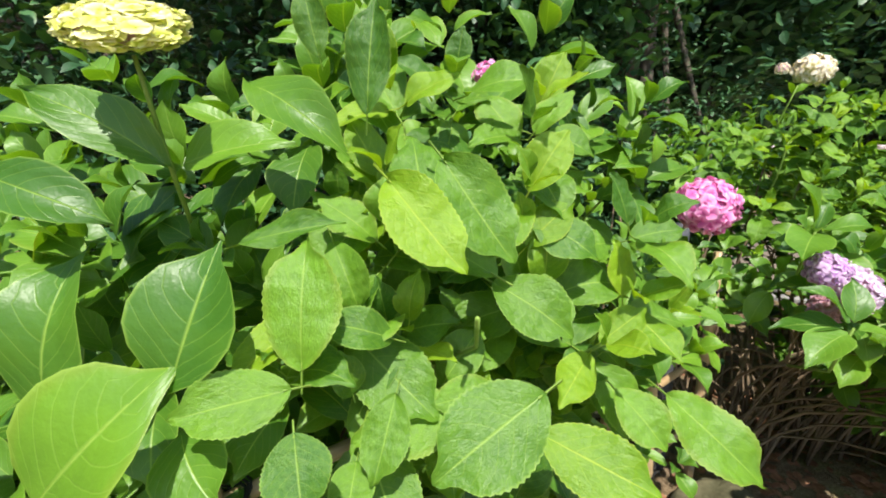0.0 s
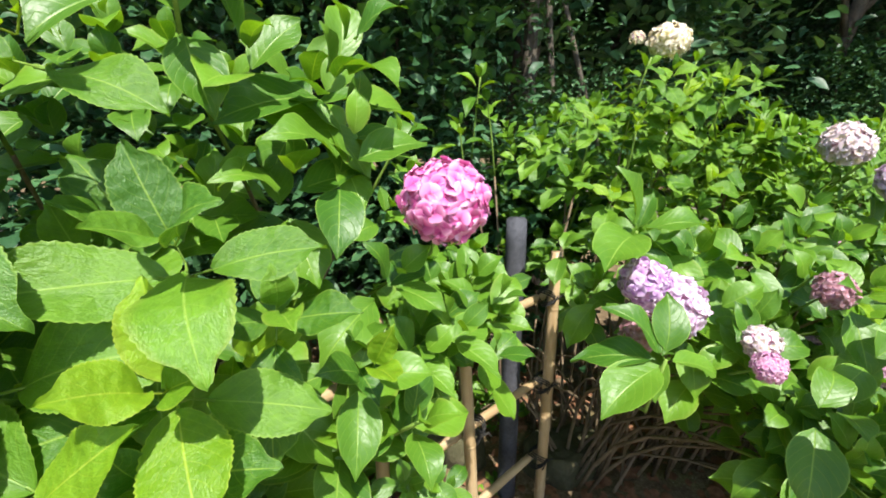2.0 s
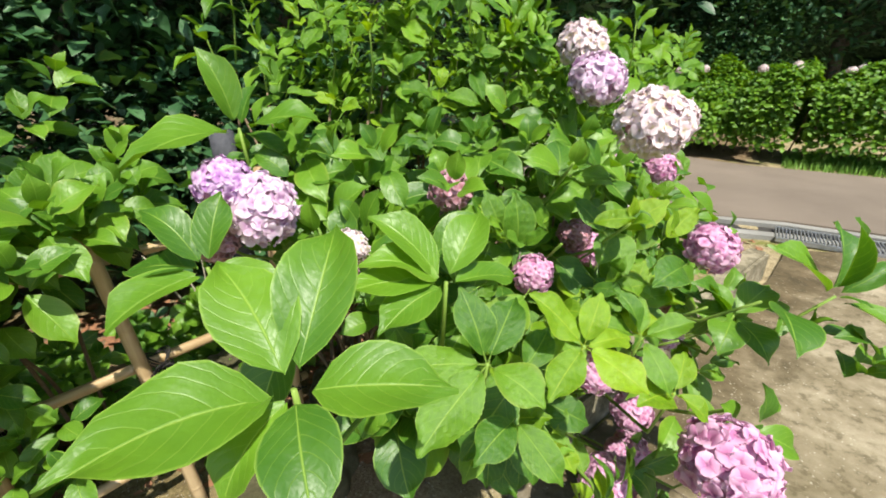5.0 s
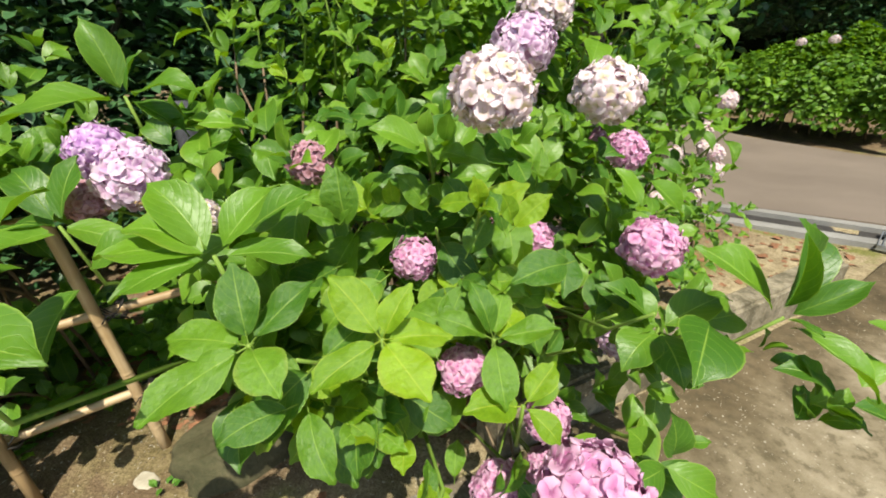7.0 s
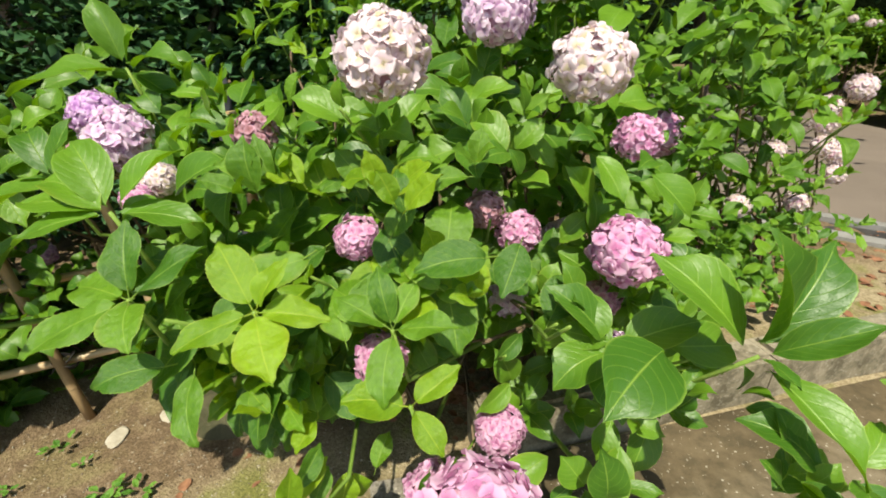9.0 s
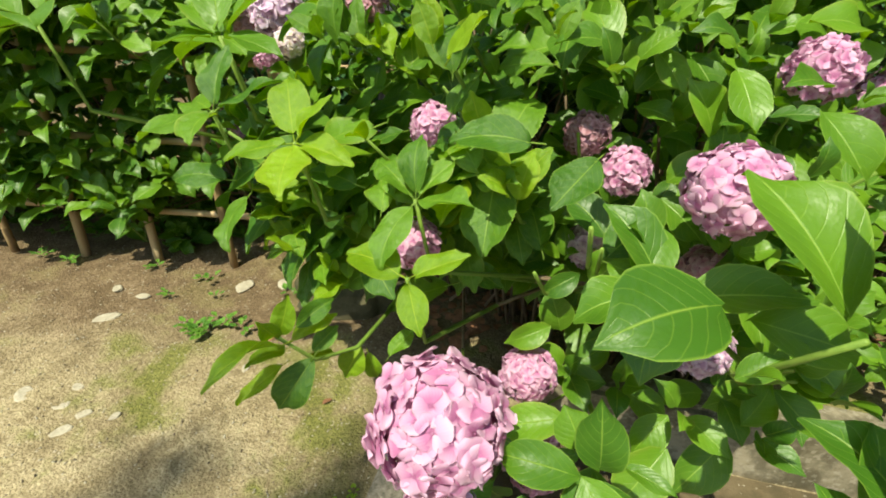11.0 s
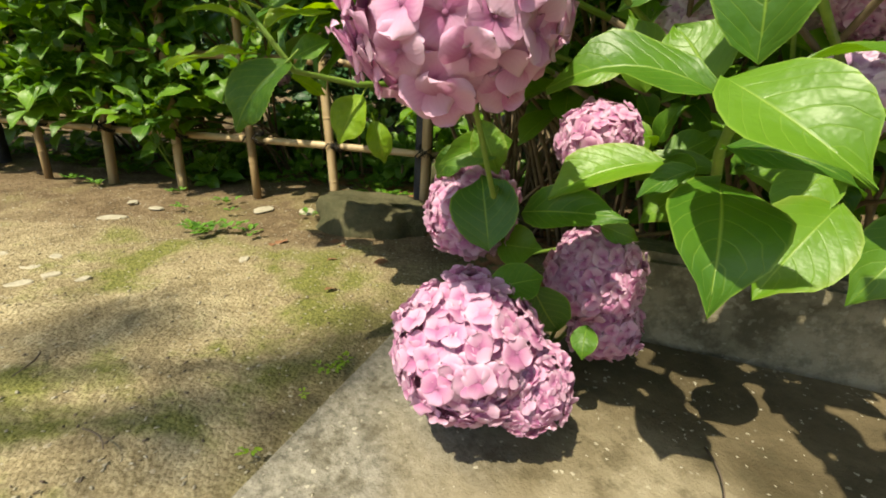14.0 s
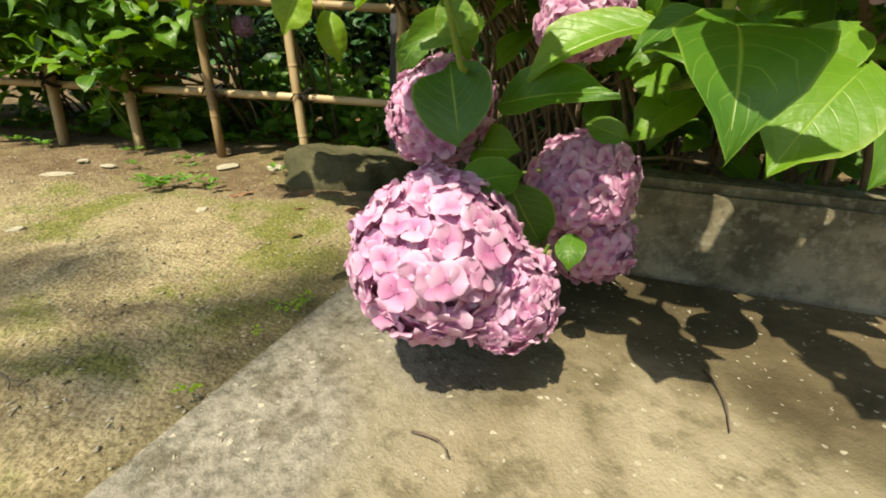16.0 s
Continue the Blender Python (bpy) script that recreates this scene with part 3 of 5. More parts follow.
def flower(shrub, at, r, material, label, up=(0, -0.35, 0.9), seed=0, count=150, apart=False, stem=True, clear=True, squash=1.0, floret=0.46):
    """A mop-headed flower on its stalk; apart: each floret is a part."""
    at = Vector(at)
    if clear:
        shrub.stands_clear(at, r)
    q = Vector(up).normalized().to_track_quat("Z", "Y").to_matrix().to_4x4()
    m = Matrix.Translation(at) @ q @ Matrix.Diagonal((r, r, r * squash, 1))
    if apart:
        key = material.name
        if key not in HEADS:
            HEADS[key] = [mesh_of("floret", *s[:2], material, s[2]) for s in FLORETS]
        head = part("flower_head", CORE, shrub.ob, m, label)
        for k, p in enumerate(head_poses(count, seed, 0.85, floret)):
            part("floret", HEADS[key][k % 4], head, m @ p)
    else:
        head = part("flower_head", head_mesh(material, seed % 3, min(count, 130)), shrub.ob, m, label)
        part("core", CORE, head, m)
    if stem:
        axis = Vector(up).normalized()
        if apart or shrub.rnd.random() < 0.4:
            shrub.stem(at - axis * r * 0.5, axis, 0.004)
    return head


def scatter_tree(name, at, label, trunk, crown_boxes, count, size, material, seed, shape=0, category="tree", limbs=5):
    """A tree with a tapered trunk, limbs, and a crown of many leaves in uneven clumps."""
    rnd = random.Random(seed)
    ob = thing(name, at, label, category)
    base = Vector(at)
    top = base + Vector((trunk[0], trunk[1], trunk[2]))
    s = tube(bowed(base, top, (rnd.uniform(-0.2, 0.2), rnd.uniform(-0.2, 0.2), 0), 9), trunk[3], trunk[3] * 0.45, 9)
    part("trunk", mesh_of("trunk", *s[:2], M_BARK, s[2]), ob)
    poses = []
    clumps = []
    for cx, cy, cz, rx, ry, rz in crown_boxes:
        for _ in range(max(6, int(26 * rx * ry * rz) + 10)):
            d = Vector((rnd.gauss(0, 1), rnd.gauss(0, 1), rnd.gauss(0, 1))).normalized() * rnd.uniform(0.45, 1.0)
            clumps.append(Vector((cx + d.x * rx, cy + d.y * ry, cz + d.z * rz)))
    for _ in range(count):
        c = rnd.choice(clumps)
        p = c + Vector((rnd.gauss(0, 1), rnd.gauss(0, 1), rnd.gauss(0, 0.7))) * size * 3.2
        way = Vector((rnd.gauss(0, 1), rnd.gauss(0, 1), rnd.gauss(-0.2, 0.5))).normalized()
        poses.append(leaf_pose(p, p + way * size * rnd.uniform(0.7, 1.3), 0.5, Vector((rnd.gauss(0, 0.4), rnd.gauss(0, 0.4), 1))))
    part("crown", repeated("crown", (NARROW if shape else FAR)[seed % 3], poses, material), ob, kind="stuff")
    for k in range(limbs):
        c = clumps[(k * 7) % len(clumps)]
        s = tube(bowed(base.lerp(top, rnd.uniform(0.35, 0.95)), c, (0, 0, -0.1), 6), trunk[3] * 0.4, 0.012, 6)
        part("limb", mesh_of("limb", *s[:2], M_BARK, s[2]), ob)
    return ob


# ---- ground ----
def sheet():
    xs = np.concatenate([[-400, -120, -40, -15, -7, -4], np.arange(-2.5, 5.6, 0.06), [6, 7, 8.5, 11, 16, 40, 120, 400]])
    ys = np.concatenate([[-400, -120, -40, -15, -6, -3], np.arange(-1.5, 4.6, 0.06), [5, 6, 8, 11, 16, 40, 120, 400]])
    verts, faces = [], []
    for y in ys:
        for x in xs:
            h = 0.020 * noise.noise((x * 1.7, y * 1.7, 3.1)) + 0.010 * noise.noise((x * 6, y * 6, 1.7)) + 0.004 * noise.noise((x * 17, y * 17, 0.3)) - 0.012
            verts.append((x, y, h if abs(x) < 5.5 and abs(y) < 4.6 else -0.02))
    w = len(xs)
    for j in range(len(ys) - 1):
        for i in range(w - 1):
            faces.append((j * w + i, j * w + i + 1, (j + 1) * w + i + 1, (j + 1) * w + i))
    return mesh_of("ground", verts, faces)


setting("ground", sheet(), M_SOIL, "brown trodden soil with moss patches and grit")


def slab_mesh(name, outline, top, bottom, bevel=0.0):
    bm = bmesh.new()
    low = [bm.verts.new((x, y, bottom)) for x, y in outline]
    f = bm.faces.new(low)
    ext = bmesh.ops.extrude_face_region(bm, geom=[f])
    for g in ext["geom"]:
        if isinstance(g, bmesh.types.BMVert):
            g.co.z = top
    bmesh.ops.recalc_face_normals(bm, faces=bm.faces)
    if bevel:
        edges = [e for e in bm.edges if all(abs(v.co.z - top) < 1e-5 for v in e.verts)]
        bmesh.ops.bevel(bm, geom=edges, offset=bevel, segments=2, affect="EDGES")
    me = bpy.data.meshes.new(name)
    bm.to_mesh(me)
    bm.free()
    return me


EDGE = [(1.70, 1.30), (1.83, 1.08), (2.06, 0.67), (2.95, -0.92)]
way = (Vector(EDGE[3]) - Vector(EDGE[1])).normalized()
inner = Vector((-way.y, way.x))
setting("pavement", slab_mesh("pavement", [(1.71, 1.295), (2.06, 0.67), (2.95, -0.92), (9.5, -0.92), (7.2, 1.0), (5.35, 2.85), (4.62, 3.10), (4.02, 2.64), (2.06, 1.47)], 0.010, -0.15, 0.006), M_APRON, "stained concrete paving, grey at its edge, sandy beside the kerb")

# low concrete kerb that holds the planting bed
k0, k1 = Vector((2.02, 1.462)), Vector((4.02, 2.68))
kd = (k1 - k0).normalized()
kn = Vector((-kd.y, kd.x))
for a, b in ((0.0, 1.12), (1.128, 2.34)):
    p = [k0 + kd * s + kn * o for s, o in ((a, 0), (b, 0), (b, 0.13), (a, 0.13))]
    setting("kerb", slab_mesh("kerb", [tuple(q) for q in p], 0.198, -0.1, 0.018), M_KERB, "low weathered concrete kerb with moss stains")

# road, gutter and lawn beyond
setting("road", slab_mesh("road", [(3.2, 4.62), (4.35, 4.16), (5.22, 3.72), (6.3, 2.75), (9.0, 0.2), (14, -4), (17, 0), (10.4, 2.9), (8.1, 5.0), (6.9, 6.2), (6.2, 7.6), (5.7, 9.8), (5.2, 14), (1.5, 14), (2.4, 8)], 0.012, -0.12), M_ROAD, "reddish brown asphalt road in sunshine")
for name, o1, o2, top, material, label in (("gutter_edge", 0.0, 0.10, 0.03, M_EDGE, "pale concrete gutter edge"), ("gutter_bed", 0.10, 0.34, -0.008, M_DARK, "dark gutter bed"), ("gutter_edge", 0.34, 0.46, 0.024, M_EDGE, "pale concrete gutter edge")):
    line = [Vector((3.0, 4.62)), Vector((4.28, 4.12)), Vector((5.12, 3.64)), Vector((6.1, 2.76)), Vector((8.8, 0.2))]
    off = []
    for i, q in enumerate(line):
        d = (line[min(i + 1, 4)] - line[max(i - 1, 0)]).normalized()
        off.append(Vector((d.y, -d.x)))
    ring = [tuple(q + n * o1) for q, n in zip(line, off)] + [tuple(q + n * o2) for q, n in reversed(list(zip(line, off)))]
    setting(name, slab_mesh(name, ring, top, -0.14), material, label)


def drain_grate():
    a, d = Vector((5.00, 3.60)), Vector((0.72, -0.69)).normalized()
    n = Vector((-d.y, d.x)) * -1
    ob = thing("drain_grate", (a.x, a.y, 0.01), "galvanised steel grating over the gutter", "grate")

    def bar(name, s0, s1, o0, o1, z0, z1):
        p = [a + d * s + n * o for s, o in ((s0, o0), (s1, o0), (s1, o1), (s0, o1))]
        me = slab_mesh(name, [tuple(q) for q in p], z1, z0)
        me.materials.append(M_STEEL)
        part(name, me, ob)

    bar("frame", 0, 1.5, 0.06, 0.09, 0.0, 0.035)
    bar("frame", 0, 1.5, 0.40, 0.43, 0.0, 0.035)
    for k in range(60):
        bar("slat", 0.025 * k, 0.025 * k + 0.008, 0.092, 0.398, 0.006, 0.033)


drain_grate()


# ---- bamboo fence ----
def cane(length, r, seed, sides=10):
    """A bamboo cane along +z with its joints."""
    rnd = random.Random(seed)
    rings, z, gap = [], 0.0, 0.16 + 0.05 * rnd.random()
    joints = [rnd.uniform(0.03, gap) + gap * k for k in range(int(length / gap) + 1)]
    zs = sorted({0.0, length} | {j + o for j in joints for o in (-0.008, -0.003, 0.0, 0.003, 0.008) if 0 < j + o < length})
    verts, faces, uv = [], [], []
    for z in zs:
        near = min(abs(z - j) for j in joints)
        rr = r * (1.10 if near < 0.001 else 0.98 if near < 0.0045 else 1.0) * (1 - 0.08 * z / length)
        bx, by = 0.006 * math.sin(2.2 * z + seed), 0.006 * math.cos(1.7 * z + seed)
        for k in range(sides):
            t = 2 * math.pi * k / sides
            verts.append((bx + rr * math.cos(t), by + rr * math.sin(t), z))
            uv.append((z, k / sides))
    for i in range(len(zs) - 1):
        for k in range(sides):
            k2 = (k + 1) % sides
            faces.append((i * sides + k, i * sides + k2, (i + 1) * sides + k2, (i + 1) * sides + k))
    faces.append(tuple(range(sides))[::-1])
    faces.append(tuple(range((len(zs) - 1) * sides, len(zs) * sides)))
    return mesh_of("cane", verts, faces, M_BAMBOO, uv)


def knot_mesh(seed):
    """A lashing of twine: crossed loops and two loose ends."""
    rnd = random.Random(seed)
    verts, faces = [], []

    def add(s):
        k = len(verts)
        verts.extend(s[0])
        faces.extend(tuple(i + k for i in f) for f in s[1])

    cord = [(0.034, -0.044, -0.012 + rnd.uniform(-0.01, 0.01)), (0.016, -0.046, 0.006)]
    for i in range(73):
        t = 2 * math.pi * i / 12
        sgn = 1 if (i // 12) % 2 else -1
        o = 0.005 * ((i // 24) - 1)
        cord.append((0.030 * math.sin(t) + o, -0.036 * math.cos(t), sgn * 0.024 * math.sin(t) + o))
    cord += [(-0.016, -0.046, 0.008), (-0.034, -0.044, -0.014)]
    add(tube(cord, 0.0028, 0.0026, 4))
    return mesh_of("lashing", verts, faces, M_TWINE)


FD = Vector((0.756, 0.655, 0))
FP = Vector((1.085, 1.733, 0))
FN = Vector((0.655, -0.756, 0))


def fence():
    ob = thing("bamboo_fence", FP, "low fence of dried bamboo canes lashed with black twine", "fence")
    rnd = random.Random(5)
    turn = math.atan2(FD.y, FD.x)
    knots = [knot_mesh(k) for k in range(3)]
    for k in range(9):
        p = FP - FD * (0.355 * k + (0.02 if k else 0))
        lean = Matrix.Rotation(radians(rnd.uniform(-2, 2)), 4, "X") @ Matrix.Rotation(radians(rnd.uniform(-2.5, 2.5)), 4, "Y")
        m = Matrix.Translation((p.x + FN.x * 0.02, p.y + FN.y * 0.02, -0.05)) @ (Matrix.Rotation(radians(4.0), 4, Vector(FN)) if k == 1 else lean if k else Matrix.Identity(4))
        part("upright", cane((1.06 if k == 1 else 1.10) + rnd.uniform(-0.03, 0.02), rnd.uniform(0.0165, 0.021), k), ob, m)
    for z in (0.243, 0.566, 0.902):
        a = FP - FD * 3.1 - FN * 0.012
        m = Matrix.Translation((a.x, a.y, z - 0.015)) @ Matrix.Rotation(turn, 4, "Z") @ Matrix.Rotation(radians(90), 4, "Y") @ Matrix.Rotation(radians(-0.3), 4, "X")
        part("rail", cane(3.18, 0.0160, int(z * 100)), ob, m)
        for k in range(9):
            p = FP - FD * (0.355 * k + (0.02 if k else 0)) + FN * 0.003
            m = Matrix.Translation((p.x, p.y, z)) @ Matrix.Rotation(turn, 4, "Z")
            part("lashing", knots[k % 3], ob, m)
    for p in ((0.985, 1.80, 0), (-0.72, 0.36, 0)):
        bm = bmesh.new()
        bmesh.ops.create_cone(bm, cap_ends=True, segments=14, radius1=0.037, radius2=0.034, depth=1.21)
        bmesh.ops.bevel(bm, geom=[e for e in bm.edges if all(v.co.z > 0.5 for v in e.verts)], offset=0.005, segments=2, affect="EDGES")
        bmesh.ops.subdivide_edges(bm, edges=[e for e in bm.edges if abs(e.verts[0].co.z - e.verts[1].co.z) > 0.5], cuts=12)
        for v in bm.verts:
            v.co.x += 0.003 * noise.noise((v.co.x * 30, v.co.y * 30, v.co.z * 3))
            v.co.y += 0.003 * noise.noise((v.co.x * 30 + 5, v.co.y * 30, v.co.z * 3))
        me = bpy.data.meshes.new("post")
        bm.to_mesh(me)
        bm.free()
        me.polygons.foreach_set("use_smooth", [True] * len(me.polygons))
        me.materials.append(M_CHAR)
        part("post", me, ob, Matrix.Translation((p[0], p[1], 0.555)), "charred dark grey wooden post")


fence()


# ---- hydrangea by the first steps ----
def outward(p, centre, lift=0.75, front=0.5):
    d = Vector(p) - Vector(centre)
    d.z = 0
    if d.length > 0:
        d.normalize()
    return (d * 0.45 + Vector((0.05, -front, lift))).normalized()


shrub_a = Shrub("hydrangea_shrub", (0.15, 0.95, 0), "large leafy hydrangea shrub with a hot pink flower head", [(-0.1, 1.45, 0), (0.3, 1.75, 0), (-0.5, 1.2, 0)], (0.35, 0.55, 1.35), 11)
A_TIPS = [
    (0.357, 0.959, 1.64), (0.44, 0.72, 1.36), (0.227, 0.634, 1.43), (0.24, 0.70, 1.53), (0.267, 0.642, 1.27),
    (0.426, 0.69, 1.235), (0.495, 0.80, 1.26), (0.582, 0.92, 1.12), (0.348, 0.60, 1.19), (0.519, 1.078, 1.53),
    (0.394, 0.69, 1.14), (0.544, 1.11, 1.47), (0.611, 1.33, 1.43), (0.617, 1.05, 1.22), (0.657, 1.05, 1.07),
    (0.729, 1.10, 1.09), (0.649, 0.94, 1.01), (0.824, 1.24, 1.09), (0.806, 1.16, 1.0), (0.09, 0.41, 1.43),
    (0.15, 0.42, 1.30), (0.20, 0.46, 1.36), (0.02, 0.62, 1.58), (0.15, 0.42, 1.20), (-0.06, 0.46, 1.30),
]
A_LOW = [
    (0.67, 1.49, 1.11), (0.79, 1.41, 1.04), (0.64, 1.35, 0.93), (0.62, 1.28, 0.84), (0.60, 1.21, 0.71), (0.83, 1.50, 1.07), (0.57, 1.66, 1.23), (0.62, 1.75, 1.33), (0.62, 1.35, 1.03), (0.83, 1.34, 1.07), (0.71, 1.25, 1.05), (0.68, 1.17, 0.95), (0.58, 1.16, 1.02), (0.84, 1.29, 1.03), (0.86, 1.36, 1.07), (0.66, 1.06, 0.77), (0.62, 1.03, 0.80), (0.64, 1.20, 0.86), (0.73, 1.64, 0.98), (0.64, 1.66, 0.96), (0.81, 1.62, 1.02),
]
A_NEAR = [
    (0.11, 0.69, 1.18), (0.20, 0.73, 1.10), (0.09, 0.66, 1.11), (0.26, 0.79, 1.16), (-0.10, 0.45, 1.23), (-0.01, 0.46, 1.17), (0.09, 0.77, 1.27), (0.05, 0.54, 1.24), (0.36, 0.93, 1.06), (0.49, 0.97, 0.98),
]
for p in A_NEAR:
    shrub_a.shoot(p, (0.1, -0.5, 0.8), 0.125, 3, None, False, 0.5)
for i, p in enumerate(A_TIPS):
    shrub_a.shoot(p, outward(p, (0.2, 1.1, 0), 0.75, 0.55), 0.14 if p[1] < 0.75 else 0.12, 3, None, i % 4 == 0, 0.45)
for _ in range(185):
    r = shrub_a.rnd
    x = r.uniform(-1.0, 0.84)
    front = 0.40 if x < 0.15 else 0.40 + (x - 0.15) * 1.33
    top = 1.80 - 0.95 * max(0.0, x - 0.42) - 0.25 * max(0.0, -x - 0.2)
    depth = r.random()
    y = front + 0.06 + depth * 0.50
    z = (1 - 0.58 * r.random() ** 1.2) * (top - 0.45 * (1 - depth) ** 2) if x < 0.5 else r.uniform(0.55, 1.0) * top
    if x > 0.60 and z < 1.02 or x > 0.45 and y > 1.1 and z > 1.18:
        continue
    p = (x, y, z)
    shrub_a.shoot(p, outward(p, (0.0, 1.2, 0), 0.6 + 0.4 * z / 1.7, 0.55), r.uniform(0.115, 0.16), 3, None, r.random() < 0.06, 0.4)
for p in A_LOW:
    shrub_a.shoot(p, outward(p, (0.3, 1.6, 0), 0.7, 0.5), 0.115 if p[2] > 0.98 else 0.072, 3, None, False, 0.25)
# leaves close to the path
shrub_a.keep = True
for p in [(0.028, 1.215, 1.611), (0.089, 1.25, 1.561), (0.166, 1.314, 1.622), (-0.038, 1.23, 1.461), (0.108, 1.271, 1.451), (0.232, 1.4, 1.571), (0.18, 1.304, 1.394), (0.034, 1.204, 1.38), (-0.088, 1.258, 1.552), (0.267, 1.363, 1.439), (0.07, 1.278, 1.662), (0.171, 1.338, 1.519)]:
    shrub_a.shoot(p, (0.1, -0.6, 0.75), 0.115, 3, None, False, 0.5, 0.66)
for p in [(0.56, 1.28, 0.678), (0.63, 1.226, 0.569), (0.76, 1.142, 0.55), (0.501, 1.381, 0.773), (0.71, 1.226, 0.606), (0.625, 1.156, 0.527), (0.502, 1.252, 0.58)]:
    shrub_a.shoot(p, (0.2, -0.5, 0.8), 0.08, 3, None, False, 0.2, 0.62)
for base, tip, w in (
    ((-0.183, 0.363, 1.236), (-0.146, 0.433, 1.387), 0.72),
    ((-0.052, 0.406, 1.243), (-0.057, 0.47, 1.383), 0.6),
    ((-0.32, 0.314, 1.122), (-0.176, 0.36, 1.265), 0.8),
    ((-0.361, 0.386, 1.179), (-0.34, 0.466, 1.377), 0.52),
    ((-0.24, 0.496, 1.469), (-0.398, 0.474, 1.563), 0.4),
    ((-0.229, 0.508, 1.472), (-0.078, 0.506, 1.498), 0.46),
    ((-0.059, 0.382, 1.228), (-0.172, 0.338, 1.215), 0.6),
    ((-0.04, 0.345, 1.199), (-0.019, 0.302, 1.138), 0.95),
    ((0.233, 0.475, 1.172), (0.096, 0.404, 1.091), 0.72),
    ((0.242, 0.517, 1.083), (0.394, 0.466, 1.029), 0.58),
    ((0.175, 0.640, 1.270), (0.300, 0.610, 1.190), 0.66),
    ((0.044, 0.480, 1.450), (0.138, 0.438, 1.345), 0.58),
    ((0.108, 0.514, 1.471), (0.196, 0.492, 1.344), 0.62),
    ((-0.177, 0.599, 1.579), (-0.022, 0.566, 1.47), 0.4),
    ((-0.396, 0.41, 1.466), (-0.27, 0.427, 1.409), 0.5),
    ((0.008, 0.542, 1.532), (0.024, 0.556, 1.674), 0.42),
    ((-0.054, 0.554, 1.604), (-0.068, 0.552, 1.689), 0.5),
    ((0.463, 0.637, 1.078), (0.598, 0.579, 0.957), 0.55),
    ((-0.153, 0.49, 1.37), (-0.02, 0.507, 1.394), 0.34),
    ((0.04, 0.477, 1.247), (-0.047, 0.456, 1.277), 0.6),
    ((-0.043, 0.519, 1.365), (-0.005, 0.499, 1.268), 0.55),
    ((0.046, 0.452, 1.181), (0.025, 0.398, 1.092), 0.6),
    ((0.177, 0.509, 1.158), (0.085, 0.478, 1.149), 0.6),
    ((-0.205, 0.394, 1.156), (-0.134, 0.345, 1.099), 0.85),
    ((-0.004, 0.428, 1.098), (-0.003, 0.368, 1.064), 0.85),
    ((0.372, 0.614, 1.099), (0.437, 0.562, 1.028), 0.7),
):
    shrub_a.leaf(base, tip, w, Vector((0.05, -0.75, 0.65)), shrub_a.rnd.random() < 0.10)
    shrub_a.stands_clear(Vector(base).lerp(Vector(tip), 0.5), 0.035, 0.30)
shrub_a.keep = False
flower(shrub_a, (0.69, 1.035, 1.34), 0.069, M_HOT, "hot pink rounded flower head", (0.1, -0.75, 0.65), 1)
flower(shrub_a, (-0.232, 0.45, 1.622), 0.062, M_YELLOW, "yellow-green young flower head", (0.15, -0.42, 0.88), 2, squash=0.42)
flower(shrub_a, (0.17, 0.86, 1.62), 0.030, M_HOT, "small pink opening flower head", (0, -0.5, 0.85), 3, 40, clear=False)
shrub_a.done()

# ---- the hydrangea in the middle, over the fence ----
shrub_b = Shrub("hydrangea_shrub", (1.9, 1.45, 0), "spreading hydrangea shrub with many pale pink and lilac flower heads", [(1.5, 1.85, 0), (1.85, 1.9, 0), (2.2, 1.95, 0)], (1.95, 0.95, 0.8), 23)
B = shrub_b
B.star((1.356, 0.72, 1.03), [(1.201, 0.611, 1.046, 0.6), (1.386, 0.603, 0.982, 0.64), (1.518, 0.7, 1.028, 0.62), (1.397, 0.879, 1.147, 0.5), (1.265, 0.84, 1.118, 0.6), (1.297, 0.654, 0.96, 0.6)], False, (0, -0.25, 0.97))
B.star((1.60, 0.894, 0.903), [(1.566, 0.956, 1.008, 0.60), (1.480, 0.794, 0.837, 0.55), (1.671, 0.825, 0.866, 0.80), (1.673, 0.996, 0.956, 0.60), (1.462, 0.910, 0.894, 0.60)])
B.star((1.786, 0.946, 0.88), [(1.697, 0.993, 0.966, 0.62), (1.832, 0.993, 0.956, 0.60), (1.693, 0.866, 0.839, 0.55), (1.869, 0.867, 0.828, 0.78), (1.897, 0.983, 0.860, 0.55)], True)
B.star((1.968, 1.047, 0.812), [(1.923, 1.101, 0.901, 0.50), (2.087, 1.047, 0.838, 0.55), (1.853, 1.062, 0.848, 0.55), (1.990, 1.125, 0.872, 0.55), (1.988, 0.957, 0.726, 0.60)])
B.star((2.02, 0.985, 0.715), [(1.913, 0.950, 0.726, 0.80), (2.085, 1.057, 0.756, 0.60), (2.085, 0.955, 0.655, 0.60)], True)
B.star((2.33, 1.20, 0.74), [(2.352, 1.089, 0.666, 0.85), (2.235, 1.121, 0.685, 0.80), (2.203, 1.216, 0.840, 0.55), (2.48, 1.262, 0.786, 0.60)])
B.star((1.545, 0.95, 1.02), [(1.415, 0.947, 1.060, 0.55), (1.437, 0.866, 0.984, 0.60), (1.434, 1.000, 1.118, 0.55), (1.619, 1.045, 1.103, 0.55), (1.672, 1.003, 0.991, 0.50), (1.384, 0.920, 1.024, 0.50)])
